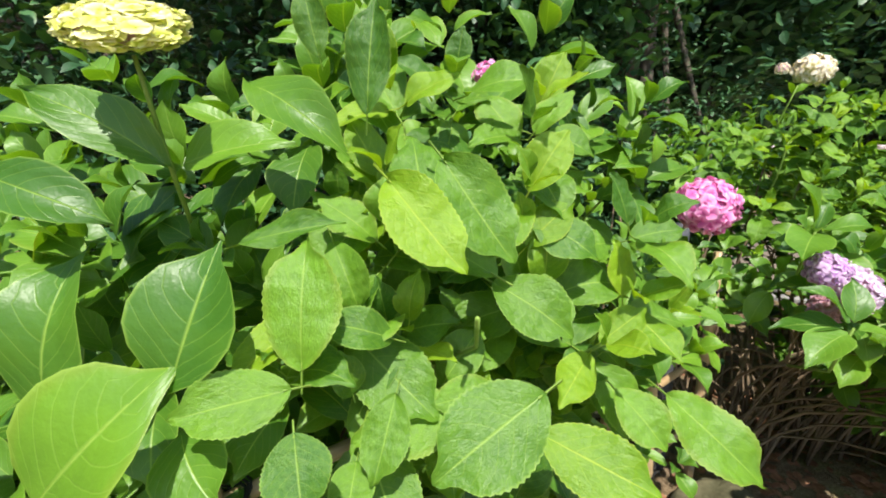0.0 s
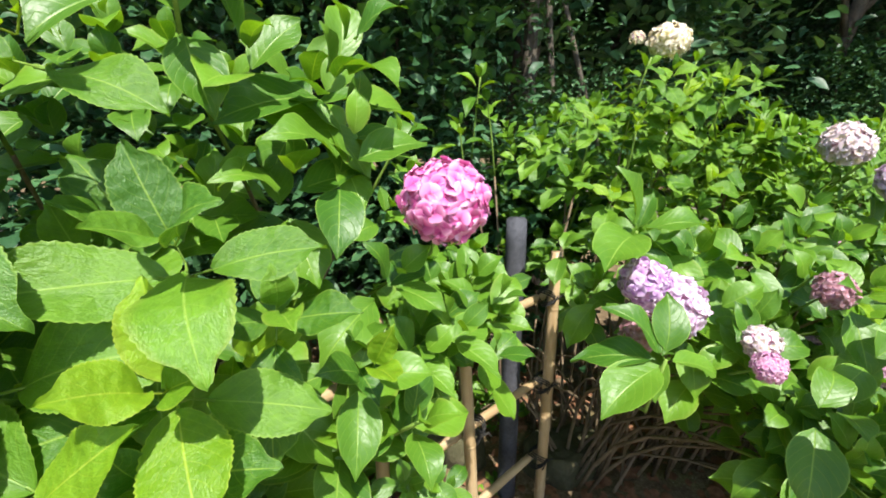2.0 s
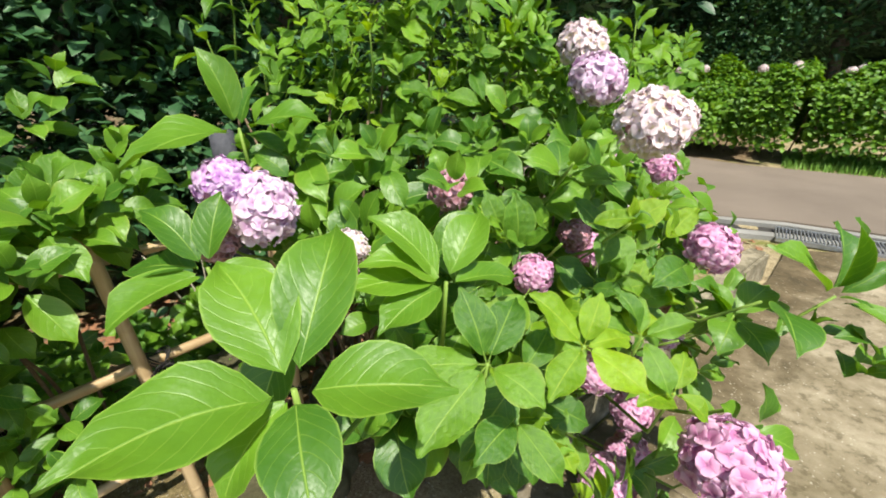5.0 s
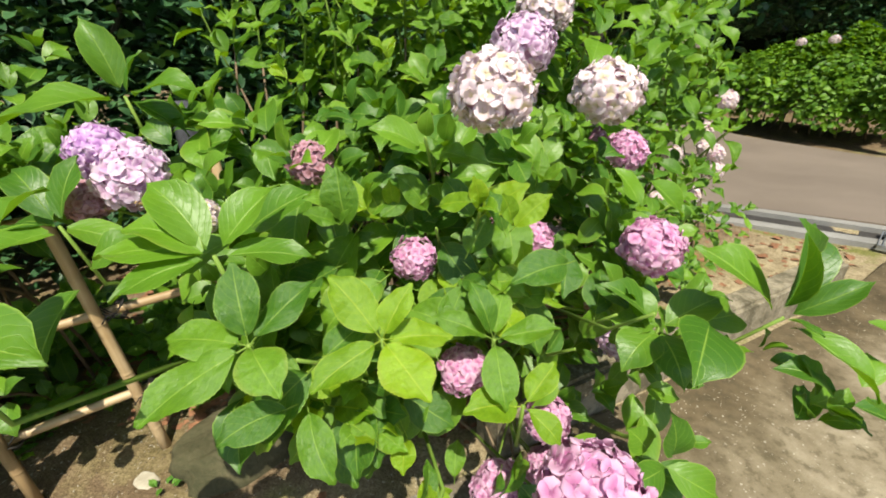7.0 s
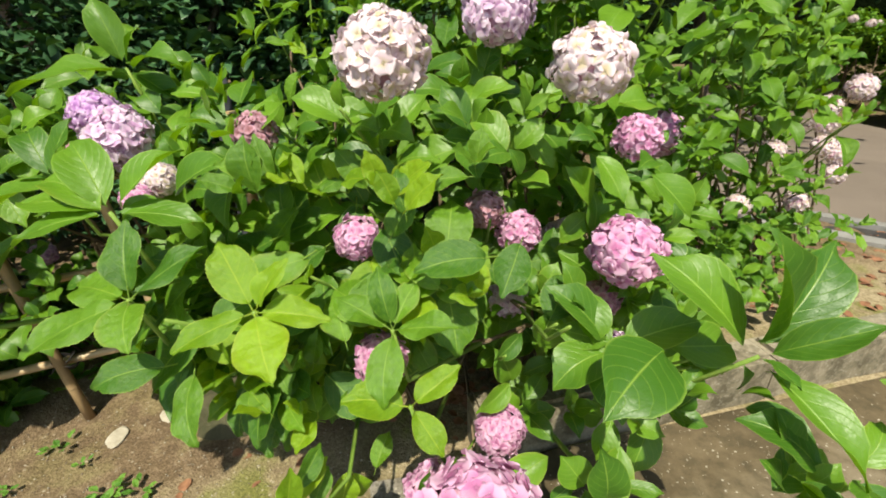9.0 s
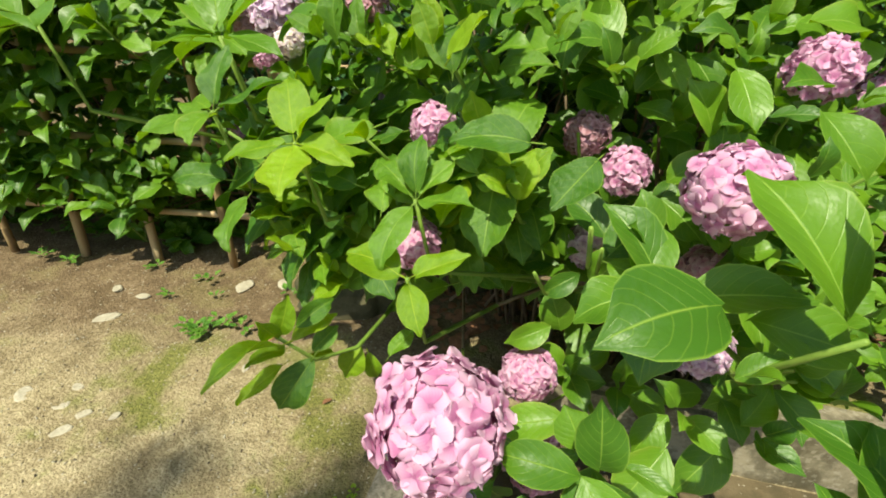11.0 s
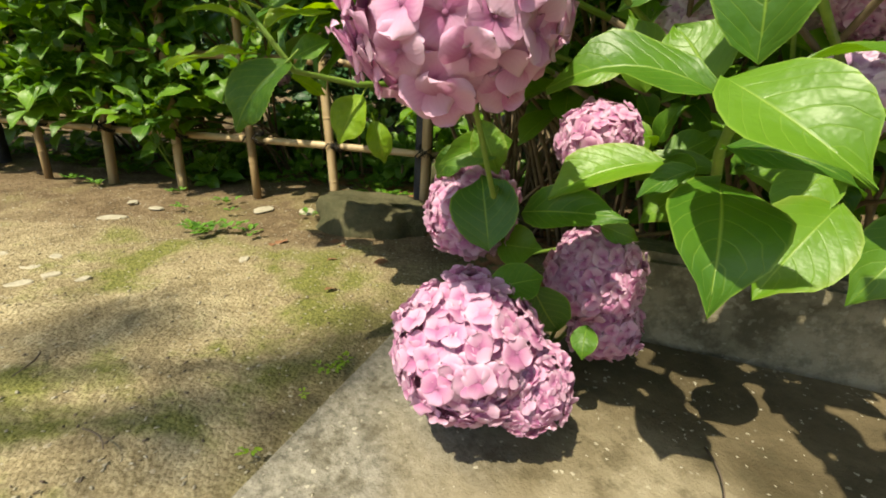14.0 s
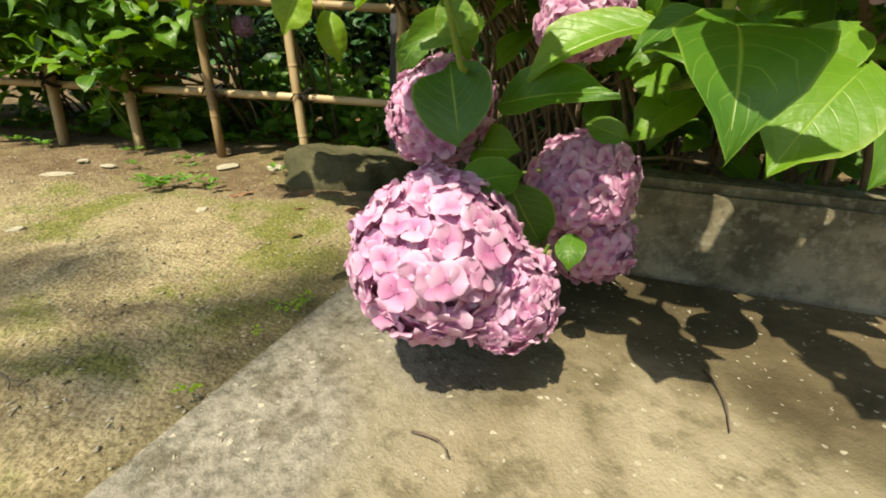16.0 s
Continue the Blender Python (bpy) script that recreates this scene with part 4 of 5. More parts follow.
B.star((2.517, 1.125, 0.820), [(2.486, 1.113, 1.024, 0.44), (2.625, 1.0, 0.735, 0.4), (2.641, 1.113, 0.908, 0.38), (2.363, 1.193, 0.938, 0.6), (2.551, 1.067, 0.816, 0.52), (2.621, 1.259, 0.961, 0.42)], False, (0.4, -0.4, 0.8))
B.keep = True
B.leaf((2.396, 1.143, 0.790), (2.312, 1.002, 0.755), 0.74, Vector((0.2, -0.5, 0.85)))
B.keep = False
B.star((1.17, 1.342, 1.213), [(1.114, 1.35, 1.368, 0.5), (1.357, 1.337, 1.21, 0.48), (1.213, 1.367, 1.305, 0.5), (1.017, 1.164, 1.162, 0.55), (1.264, 1.389, 1.12, 0.6)], True)
B.keep = True
for base, tip, w, up, young in (
    ((2.326, 1.049, 0.495), (2.21, 0.993, 0.489), 0.5, (0.21, -0.62, 0.76), True),
    ((2.346, 1.065, 0.518), (2.319, 1.067, 0.638), 0.58, (0.28, -0.93, 0.23), True),
    ((2.334, 1.043, 0.504), (2.44, 1.027, 0.443), 0.62, (0.12, -0.63, 0.77), True),
    ((2.318, 1.146, 0.412), (2.371, 1.038, 0.319), 0.62, (0.45, -0.75, 0.5), False),
    ((2.37, 1.091, 0.519), (2.441, 1.098, 0.52), 0.42, (0.05, -0.30, 0.95), True),
    ((2.236, 1.199, 0.419), (2.135, 1.122, 0.361), 0.52, (0.15, -0.65, 0.75), False),
    ((2.308, 1.093, 0.499), (2.26, 1.102, 0.55), 0.95, (0.34, -0.87, 0.35), False),
    ((2.392, 1.301, 0.388), (2.363, 1.202, 0.285), 0.66, (0.3, -0.75, 0.5), True),
    ((2.151, 1.312, 0.653), (2.1, 1.267, 0.598), 0.52, (0.46, -0.87, 0.18), True),
    ((2.133, 1.326, 0.5), (2.094, 1.31, 0.599), 0.66, (0.45, -0.85, 0.28), True),
    ((2.137, 1.264, 0.544), (2.078, 1.2, 0.5), 0.55, (0.50, -0.81, 0.32), False),
    ((2.332, 1.088, 0.45), (2.429, 1.106, 0.43), 0.4, (0.14, -0.66, 0.74), True),
    ((2.293, 1.147, 0.422), (2.251, 1.122, 0.383), 0.5, (0.19, -0.64, 0.75), False),
):
    B.leaf(base, tip, w, Vector(up), young)
    B.stands_clear(Vector(base).lerp(Vector(tip), 0.5), 0.050, 0.50)
B.keep = False
s11 = tube(bowed((2.20, 1.36, 0.36), (2.30, 1.18, 0.44), (0.02, 0.0, -0.02), 5) + [Vector((2.315, 1.15, 0.475)), Vector((2.33, 1.115, 0.515))], 0.0065, 0.005, 8)
part("shoot", mesh_of("shoot", *s11[:2], M_STEM, s11[2]), B.ob)
B.keep = True
# a shoot that reaches out over the soil
for base, tip, w, up, young in (
    ((1.867, 0.893, 0.504), (1.85, 0.826, 0.414), 0.62, (0.63, -0.41, 0.66), False),
    ((1.867, 0.839, 0.567), (1.887, 0.706, 0.571), 0.3, (0.03, -0.38, 0.92), True),
    ((1.851, 0.853, 0.542), (1.855, 0.781, 0.546), 0.48, (0.26, -0.50, 0.83), True),
    ((1.851, 0.843, 0.509), (1.858, 0.756, 0.483), 0.38, (0.25, -0.49, 0.84), True),
    ((1.847, 0.843, 0.575), (1.862, 0.809, 0.633), 0.52, (0.73, -0.41, 0.54), True),
    ((1.849, 0.848, 0.576), (1.86, 0.869, 0.656), 0.5, (0.72, -0.45, 0.52), True),
    ((1.838, 0.878, 0.545), (1.858, 0.96, 0.571), 0.42, (0.24, -0.53, 0.81), True),
    ((1.84, 0.887, 0.569), (1.848, 0.961, 0.601), 0.48, (0.67, -0.49, 0.55), False),
    ((1.851, 0.907, 0.509), (1.851, 0.964, 0.538), 0.6, (0.63, -0.49, 0.60), False),
    ((1.834, 0.912, 0.488), (1.836, 0.959, 0.463), 0.5, (0.62, -0.47, 0.63), True),
    ((1.86, 1.006, 0.466), (1.849, 0.973, 0.395), 0.78, (0.61, -0.54, 0.58), True),
    ((1.854, 1.031, 0.429), (1.87, 1.043, 0.365), 0.6, (0.57, -0.56, 0.60), True),
):
    B.leaf(base, tip, w, Vector(up), young)
    B.stands_clear(Vector(base).lerp(Vector(tip), 0.5), 0.040, 0.40)
B.keep = False
s12 = tube([Vector((1.82, 1.128, 0.488)), Vector((1.873, 0.989, 0.482)), Vector((1.861, 0.904, 0.494)), Vector((1.847, 0.843, 0.575))], 0.005, 0.0035, 7)
part("shoot", mesh_of("shoot", *s12[:2], M_STEM, s12[2]), B.ob)
B.star((1.141, 1.115, 0.999), [(0.985, 1.047, 0.920, 0.60), (1.026, 1.172, 1.094, 0.50), (1.166, 1.186, 1.118, 0.60), (0.969, 1.177, 0.963, 0.50), (1.261, 1.129, 0.954, 0.60)], True)
B_TIPS = [
    (1.30, 0.90, 1.03), (1.29, 1.06, 1.07), (1.48, 1.68, 1.02), (1.58, 1.56, 1.18), (1.85, 1.47, 1.15), (1.87, 1.24, 1.13),
    (1.76, 1.26, 0.99), (1.51, 1.01, 1.06), (2.11, 1.17, 0.72), (1.89, 1.00, 0.77), (1.67, 0.89, 0.88), (1.25, 1.37, 1.20),
    (1.59, 1.15, 1.13), (1.69, 1.12, 1.04), (1.94, 1.11, 1.04), (1.84, 1.18, 1.15), (2.24, 1.22, 0.68), (2.28, 1.25, 0.79),
    (2.43, 1.26, 0.80), (1.65, 0.86, 0.82), (2.08, 1.03, 0.69), (2.37, 1.02, 0.80), (2.16, 1.22, 0.63),
    (1.72, 1.03, 0.72), (1.84, 1.06, 0.68), (2.50, 1.36, 0.62),
]
for p in B_TIPS:
    B.shoot(p, outward(p, (1.9, 1.6, 0), 0.8, 0.45), 0.115, 3, None, B.rnd.random() < 0.3, 0.4)
for _ in range(215):
    r = B.rnd
    x = r.uniform(1.08, 2.55)
    front = 1.06 if x < 1.35 else 0.98 if x < 2.05 else 0.98 + 0.55 * (x - 2.05)
    depth = r.random()
    y = front + 0.05 + depth * 0.62
    top = 1.10 + 0.18 * depth - 0.35 * max(0.0, x - 2.15)
    low = 0.62 if x < 2.12 else 0.42
    z = r.uniform(low, top)
    if x < 1.40 and z < 0.90:
        continue
    p = (x, y, z)
    B.shoot(p, outward(p, (1.9, 1.7, 0), 0.8, 0.45), r.uniform(0.095, 0.13), 3, None, r.random() < 0.07, 0.4)
for _ in range(75):
    r = B.rnd
    p = (r.uniform(1.42, 2.45), r.uniform(0.98, 1.25), r.uniform(0.62, 0.98))
    B.shoot(p, outward(p, (1.9, 1.7, 0), 0.85, 0.45), r.uniform(0.11, 0.135), 3, None, r.random() < 0.1, 0.6, 0.66)
for p in [(1.756, 0.939, 0.675), (1.832, 0.96, 0.566), (1.795, 1.008, 0.617), (1.884, 1.02, 0.48)]:
    B.shoot(p, (-0.15, -0.4, 0.85), 0.085, 3, None, False, 0.8, 0.66)
for _ in range(8):
    r = B.rnd
    p = (r.uniform(2.40, 2.72), r.uniform(1.0, 1.30), r.uniform(0.66, 0.90))
    B.shoot(p, (0.3, -0.35, 0.85), r.uniform(0.09, 0.12), 3, None, False, 0.4)
for _ in range(34):
    x = B.rnd.uniform(1.85, 2.6)
    p = (x, 1.74 + 0.61 * max(0.0, x - 2.02) + B.rnd.uniform(0.0, 0.25), B.rnd.uniform(0.24, 0.6))
    B.shoot(p, (0.1, -0.6, 0.6), 0.11, 3, None, False, 0.1)
for _ in range(12):
    p = (B.rnd.uniform(1.78, 2.1), B.rnd.uniform(1.36, 1.6), B.rnd.uniform(0.44, 0.62))
    B.shoot(p, (0.1, -0.6, 0.6), 0.11, 3, None, False, 0.2)
# leaves about the low flowers
B.keep = True
for base, tip, w, up, young in (
    ((2.098, 1.063, 0.287), (2.037, 1.096, 0.374), 0.82, (0.45, -0.75, 0.45), False),
    ((2.134, 1.032, 0.25), (2.164, 1.1, 0.261), 0.75, (0.35, -0.55, 0.75), False),
    ((2.155, 1.089, 0.251), (2.168, 1.146, 0.173), 0.7, (0.5, -0.7, 0.4), False),
    ((2.203, 1.163, 0.189), (2.219, 1.136, 0.153), 0.75, (0.35, -0.67, 0.65), False),
    ((2.092, 1.129, 0.329), (2.232, 1.151, 0.353), 0.46, (0.15, -0.75, 0.65), False),
    ((2.048, 1.139, 0.42), (1.996, 1.05, 0.383), 0.45, (0.67, -0.65, 0.36), False),
    ((2.053, 1.128, 0.271), (2.117, 1.154, 0.277), 0.9, (0.53, -0.67, 0.52), False),
    ((2.029, 1.094, 0.445), (2.054, 1.114, 0.376), 0.66, (0.72, -0.68, 0.17), False),
    ((1.998, 1.095, 0.411), (1.974, 1.067, 0.358), 0.6, (0.77, -0.60, 0.21), False),
    ((2.148, 1.246, 0.309), (2.199, 1.27, 0.294), 0.6, (0.43, -0.84, 0.34), False),
):
    B.leaf(base, tip, w, Vector(up), young)
    B.stands_clear(Vector(base).lerp(Vector(tip), 0.5), 0.030, 0.20)
B.keep = False
lilac = "pale lilac pink rounded flower head"
flower(B, (2.146, 0.935, 0.552), 0.099, M_PINK, "full pink flower head with large overlapping florets", (0.1, -0.45, 0.85), 1, 100, True, floret=0.49)
flower(B, (2.128, 1.005, 0.176), 0.098, M_PINK, "heavy pink flower head bowed to the paving", (0.15, -0.6, 0.75), 4, 285, True, floret=0.345)
flower(B, (2.192, 1.052, 0.138), 0.062, M_PINK, "smaller pink flower head bowed to the paving", (0.4, -0.6, 0.55), 5, 165, True, floret=0.38)
flower(B, (2.150, 1.250, 0.225), 0.076, M_PINK, "pink flower head hanging over the kerb", (0.35, -0.85, 0.3), 6, 195, True, floret=0.39)
flower(B, (2.175, 1.262, 0.145), 0.060, M_PINK, "pink flower head hanging over the kerb", (0.45, -0.8, 0.0), 7, 80)
flower(B, (2.005, 1.115, 0.312), 0.074, M_PINK, "pink flower head half hidden by a leaf", (0.0, -0.8, 0.5), 8, 195, True, floret=0.39)
flower(B, (2.125, 1.235, 0.43), 0.058, M_PINK, lilac, (0.1, -0.6, 0.8), 9)
flower(B, (2.20, 1.80, 0.67), 0.070, M_LILAC, lilac, (0.1, -0.6, 0.8), 2, clear=False)
flower(B, (2.36, 1.47, 0.52), 0.062, M_LILAC, lilac, (0.1, -0.6, 0.8), 1)
flower(B, (2.075, 1.53, 0.615), 0.060, M_LILAC, lilac, (0.1, -0.6, 0.8), 2, clear=False)
flower(B, (2.32, 1.56, 0.635), 0.058, M_PINK, lilac, (0.1, -0.6, 0.8), 3, clear=False)
flower(B, (2.34, 1.33, 0.875), 0.070, M_PINK, "lilac pink flower head in sunshine", (0.15, -0.6, 0.75), 4, 100)
flower(B, (1.955, 1.12, 1.232), 0.066, M_PALE, "cream and pale pink flower head in sunshine", (0.0, -0.5, 0.85), 5, 115)
flower(B, (2.04, 1.51, 1.30), 0.074, M_LILAC, lilac, (0.05, -0.6, 0.8), 6)
flower(B, (2.235, 1.475, 1.20), 0.078, M_PALE, "cream and pale pink flower head in sunshine", (0.1, -0.5, 0.8), 7, 110)
flower(B, (2.125, 1.81, 1.40), 0.078, M_PALE, "pale pink flower head at the top of the shrub", (0.0, -0.5, 0.85), 8)
flower(B, (2.46, 2.13, 0.95), 0.082, M_PINK, lilac, (0.1, -0.6, 0.8), 0)
flower(B, (1.150, 1.245, 1.120), 0.056, M_PURPLE, "violet side of a flower head", (-0.1, -0.6, 0.8), 1, 90)
flower(B, (1.215, 1.235, 1.068), 0.072, M_LILAC, "pale lilac pink flower head in sunshine", (0.0, -0.7, 0.7), 2, 100)
flower(B, (1.80, 1.25, 0.875), 0.050, M_PINK, lilac, (0, -0.7, 0.7), 3, 80)
flower(B, (1.91, 1.10, 0.695), 0.052, M_PINK, lilac, (0, -0.7, 0.6), 4, 80)
flower(B, (2.10, 1.54, 0.80), 0.056, M_PINK, lilac, (0, -0.7, 0.7), 5, 80)
flower(B, (2.02, 1.50, 0.87), 0.050, M_FADED, "fading dusky pink flower head", (0, -0.7, 0.7), 6, 80, clear=False)
flower(B, (2.26, 1.36, 0.685), 0.045, M_FADED, "fading dusky pink flower head", (0, -0.7, 0.7), 7, 70, clear=False)
flower(B, (1.60, 1.24, 1.09), 0.045, M_FADED, "fading dusky pink flower head", (0, -0.7, 0.7), 8, 70, clear=False)
flower(B, (1.37, 1.12, 0.97), 0.034, M_PINK, "pale pink flower head between leaves", (0, -0.8, 0.6), 9, 80, clear=False)
flower(B, (1.13, 1.20, 1.02), 0.045, M_FADED, "brownish withered flower head", (0, -0.8, 0.5), 2, 70, clear=False)
flower(B, (1.385, 1.17, 1.0), 0.040, M_PALE, "small white flower head", (0, -0.8, 0.6), 4, 70)
flower(B, (2.355, 1.633, 1.031), 0.056, M_PINK, lilac, (0.2, -0.6, 0.7), 5, 90)
B.done()

# ---- taller shrub behind the fence ----
shrub_c = Shrub("hydrangea_shrub", (1.65, 2.15, 0), "tall airy hydrangea shrub with small leaves and cream flower", [(1.4, 2.1, 0), (1.7, 2.2, 0), (2.0, 2.3, 0), (1.05, 2.3, 0)], (1.6, 1.8, 1.3), 37, SMALL, M_SMALL)
C = shrub_c
for p, s in (((0.93, 2.37, 1.68), 0.13), ((0.83, 2.29, 1.48), 0.13), ((0.965, 2.39, 1.58), 0.12), ((1.80, 2.0, 1.63), 0.12), ((2.15, 2.23, 1.35), 0.11), ((1.60, 2.08, 1.29), 0.1), ((2.37, 1.93, 1.49), 0.12), ((2.30, 1.95, 1.40), 0.10), ((1.70, 2.05, 1.70), 0.12), ((1.55, 2.10, 1.72), 0.11), ((1.95, 1.98, 1.50), 0.12), ((2.05, 2.10, 1.52), 0.11), ((1.30, 2.05, 1.52), 0.11), ((1.45, 1.95, 1.48), 0.1)):
    C.shoot(p, (C.rnd.uniform(-0.2, 0.2), -0.3, 0.95), s, 3, None, True, 0.8, 0.48)
for _ in range(420):
    r = C.rnd
    x = r.uniform(1.05, 2.45)
    y = r.uniform(1.78, 2.75)
    top = 1.72 - 0.5 * abs(x - 1.7) ** 1.5 - 0.25 * max(0, 2.0 - y)
    p = (x, y, r.uniform(0.35, top))
    if x < 1.75 and p[2] < 0.82:
        continue
    C.shoot(p, outward(p, (1.7, 2.4, 0), 0.9, 0.4), r.uniform(0.085, 0.12), 3, None, r.random() < 0.07, 0.4, 0.58)
flower(C, (1.65, 2.17, 1.79), 0.078, M_CREAM, "cream white flower head on a high stem", (0, -0.4, 0.9), 1)
flower(C, (1.52, 2.17, 1.80), 0.030, M_CREAM, "small cream opening flower head", (0, -0.4, 0.9), 2, 40)
for k in range(26):
    r = C.rnd
    a = (r.uniform(1.15, 1.7), r.uniform(1.75, 2.1), r.uniform(0.0, 0.25))
    b = (a[0] + r.uniform(-0.6, 0.75), a[1] + r.uniform(-0.25, 0.3), r.uniform(0.3, 0.75))
    s = tube(bowed(a, b, (0, 0, r.uniform(0.05, 0.2)), 8), 0.007, 0.003)
    part("branch", mesh_of("branch", *s[:2], M_WOOD, s[2]), C.ob, None, "bare woody branch")
C.done()

# ---- shrub beside the gutter, with small pale flowers ----
shrub_d = Shrub("hydrangea_shrub", (3.0, 3.05, 0), "loose hydrangea shrub with small pale flower heads near the road", [(2.8, 3.0, 0), (3.1, 3.1, 0), (3.3, 3.2, 0)], (3.0, 2.7, 0.7), 41, SMALL, M_SMALL, 120)
for _ in range(120):
    r = shrub_d.rnd
    p = (r.uniform(2.45, 3.4), r.uniform(2.55, 3.5), r.uniform(0.3, 1.25))
    shrub_d.shoot(p, outward(p, (2.9, 3.1, 0), 0.9, 0.4), r.uniform(0.08, 0.12), 3, None, r.random() < 0.3, 0.3, 0.5)
for _ in range(45):
    r = shrub_d.rnd
    p = (r.uniform(2.5, 3.3), r.uniform(2.15, 2.7), r.uniform(0.22, 0.55))
    if (Vector(p[:2]) - k0).dot(kn) > 0.22:
        shrub_d.shoot(p, outward(p, (2.9, 3.1, 0), 0.9, 0.4), r.uniform(0.07, 0.10), 3, None, r.random() < 0.3, 0.3, 0.55)
for _ in range(150):
    r = shrub_d.rnd
    x = r.uniform(2.45, 3.22)
    p = (x, 1.25 * x - 1.34 + r.uniform(0.0, 0.7), r.uniform(0.35, 1.48))
    shrub_d.shoot(p, outward(p, (2.9, 3.1, 0), 0.9, 0.4), r.uniform(0.075, 0.11), 3, None, r.random() < 0.1, 0.3, 0.52)
for i, p in enumerate(((3.55, 3.42, 0.98), (3.40, 3.33, 0.90), (3.39, 3.31, 0.82), (3.13, 3.08, 0.71), (3.40, 3.25, 0.71), (3.46, 3.24, 0.68), (3.47, 3.21, 0.58), (2.93, 2.73, 0.525), (3.3, 3.1, 0.45))):
    flower(shrub_d, p, 0.058 if i else 0.07, M_PALE, "small pale pink flower head", (0.2, -0.7, 0.6), i, 70)
shrub_d.done()

# ---- hydrangeas behind the left of the fence ----
shrub_e = Shrub("hydrangea_shrub", (0.05, 1.55, 0), "shaded hydrangea shrub growing through the bamboo fence", [(-0.4, 1.2, 0), (0.1, 1.55, 0), (-0.9, 0.9, 0), (0.5, 1.95, 0)], (0.1, 1.1, 0.5), 53)
for _ in range(430):
    r = shrub_e.rnd
    s, o = r.uniform(-0.4, 3.2), r.uniform(0.05, 0.8)
    q = FP - FD * s - FN * o
    z = r.uniform(0.10, 1.15) if s > 1.15 else r.uniform(0.05, 0.16)
    if s < 1.0 and (o < 0.35 or r.random() < 0.6):
        continue
    p = (q.x, q.y, z)
    shrub_e.shoot(p, (FN * 0.55 + Vector((0, 0, 0.75))), r.uniform(0.085, 0.12), 3, None, r.random() < 0.04, 0.1)
for _ in range(130):
    r = shrub_e.rnd
    q = FP - FD * r.uniform(0.95, 2.7) - FN * r.uniform(-0.20, 0.10)
    shrub_e.shoot((q.x, q.y, r.uniform(0.34, 0.62)), FN * 0.5 + Vector((0, 0, 0.8)), r.uniform(0.085, 0.115), 3, None, r.random() < 0.15, 0.4)
for p in ((0.24, 0.96, 0.37), (0.28, 0.94, 0.30), (0.21, 0.92, 0.26), (0.30, 0.98, 0.44), (0.27, 0.92, 0.21), (0.19, 0.94, 0.40), (0.34, 0.97, 0.34), (0.23, 0.90, 0.32)):
    shrub_e.shoot(p, FN * 0.5 + Vector((0, 0, 0.8)), 0.085, 3, None, True, 0.9)
for _ in range(210):
    r = shrub_e.rnd
    s = r.uniform(-0.25, 2.9)
    q = FP - FD * s - FN * (r.uniform(0.30, 0.75) if s > 1.05 else r.uniform(0.62, 0.85))
    shrub_e.shoot((q.x, q.y, r.uniform(0.10, 0.95) if s > 1.05 else r.uniform(0.08, 0.34)), FN * 0.7 + Vector((0, 0, 0.6)), r.uniform(0.10, 0.13), 3, None, False, 0.15)
for _ in range(70):
    r = shrub_e.rnd
    q = FP - FD * r.uniform(0.85, 2.9) - FN * r.uniform(-0.20, 0.05)
    shrub_e.shoot((q.x, q.y, r.uniform(0.38, 0.80)), FN * 0.5 + Vector((0, 0, 0.8)), r.uniform(0.095, 0.125), 3, None, False, 0.5)
flower(shrub_e, FP - FD * 0.85 - FN * 0.45 + Vector((0, 0, 0.50)), 0.05, M_PURPLE, "small violet flower head in the shade", tuple(FN), 1, 70)
shrub_e.done()


# ---- rocks, stones, litter and weeds ----
def rock(name, at, size, seed, label, material=M_ROCK):
    bm = bmesh.new()
    bmesh.ops.create_icosphere(bm, subdivisions=4, radius=1)
    for v in bm.verts:
        n = v.co.copy()
        k = 1 + 0.30 * noise.noise(n * 1.1 + Vector((seed, 0, 0))) + 0.10 * noise.noise(n * 3.1 + Vector((0, seed, 0))) + 0.03 * noise.noise(n * 9)
        v.co = Vector((n.x * size[0] * k, n.y * size[1] * k, max(-0.35, min(n.z * 1.3, 0.62 + 0.16 * noise.noise(n * 3.3))) * size[2] * k))
    me = bpy.data.meshes.new(name)
    bm.to_mesh(me)
    bm.free()
    me.polygons.foreach_set("use_smooth", [True] * len(me.polygons))
    me.materials.append(material)
    ob = new(name, me)
    ob.matrix_basis = Matrix.Translation(at) @ Matrix.Rotation(seed, 4, "Z")
    return tagged(ob, label, "rock")


ob = rock("boulder", (1.12, 1.49, 0.0), (0.26, 0.15, 0.13), 0.72, "dark mossy flat-topped boulder at the foot of the fence")
rock("boulder", (0.80, 2.10, 0.02), (0.19, 0.14, 0.19), 2.1, "brown boulder behind the bamboo fence")
rock("boulder", (1.28, 1.98, 0.02), (0.20, 0.15, 0.12), 3.4, "dark boulder under the shrub")
rnd = random.Random(77)


def pebble(at, size, seed):
    rock("flat_stone", at, size, seed, "pale flat stone set flush in the soil", M_STONE)


for x, y, sx in ((0.74, 1.20, 0.055), (0.84, 1.335, 0.05), (1.02, 0.52, 0.035), (0.97, 0.57, 0.025), (1.10, 0.56, 0.022), (0.62, 0.72, 0.045), (0.55, 0.86, 0.03), (1.13, 0.50, 0.03), (1.17, 0.62, 0.018), (1.23, 0.98, 0.02), (0.42, 0.80, 0.03), (0.9, 0.45, 0.04), (0.8, 0.62, 0.025)):
    pebble((x, y, -0.011), (sx * 0.9, sx * 0.58, 0.007), x * 7)

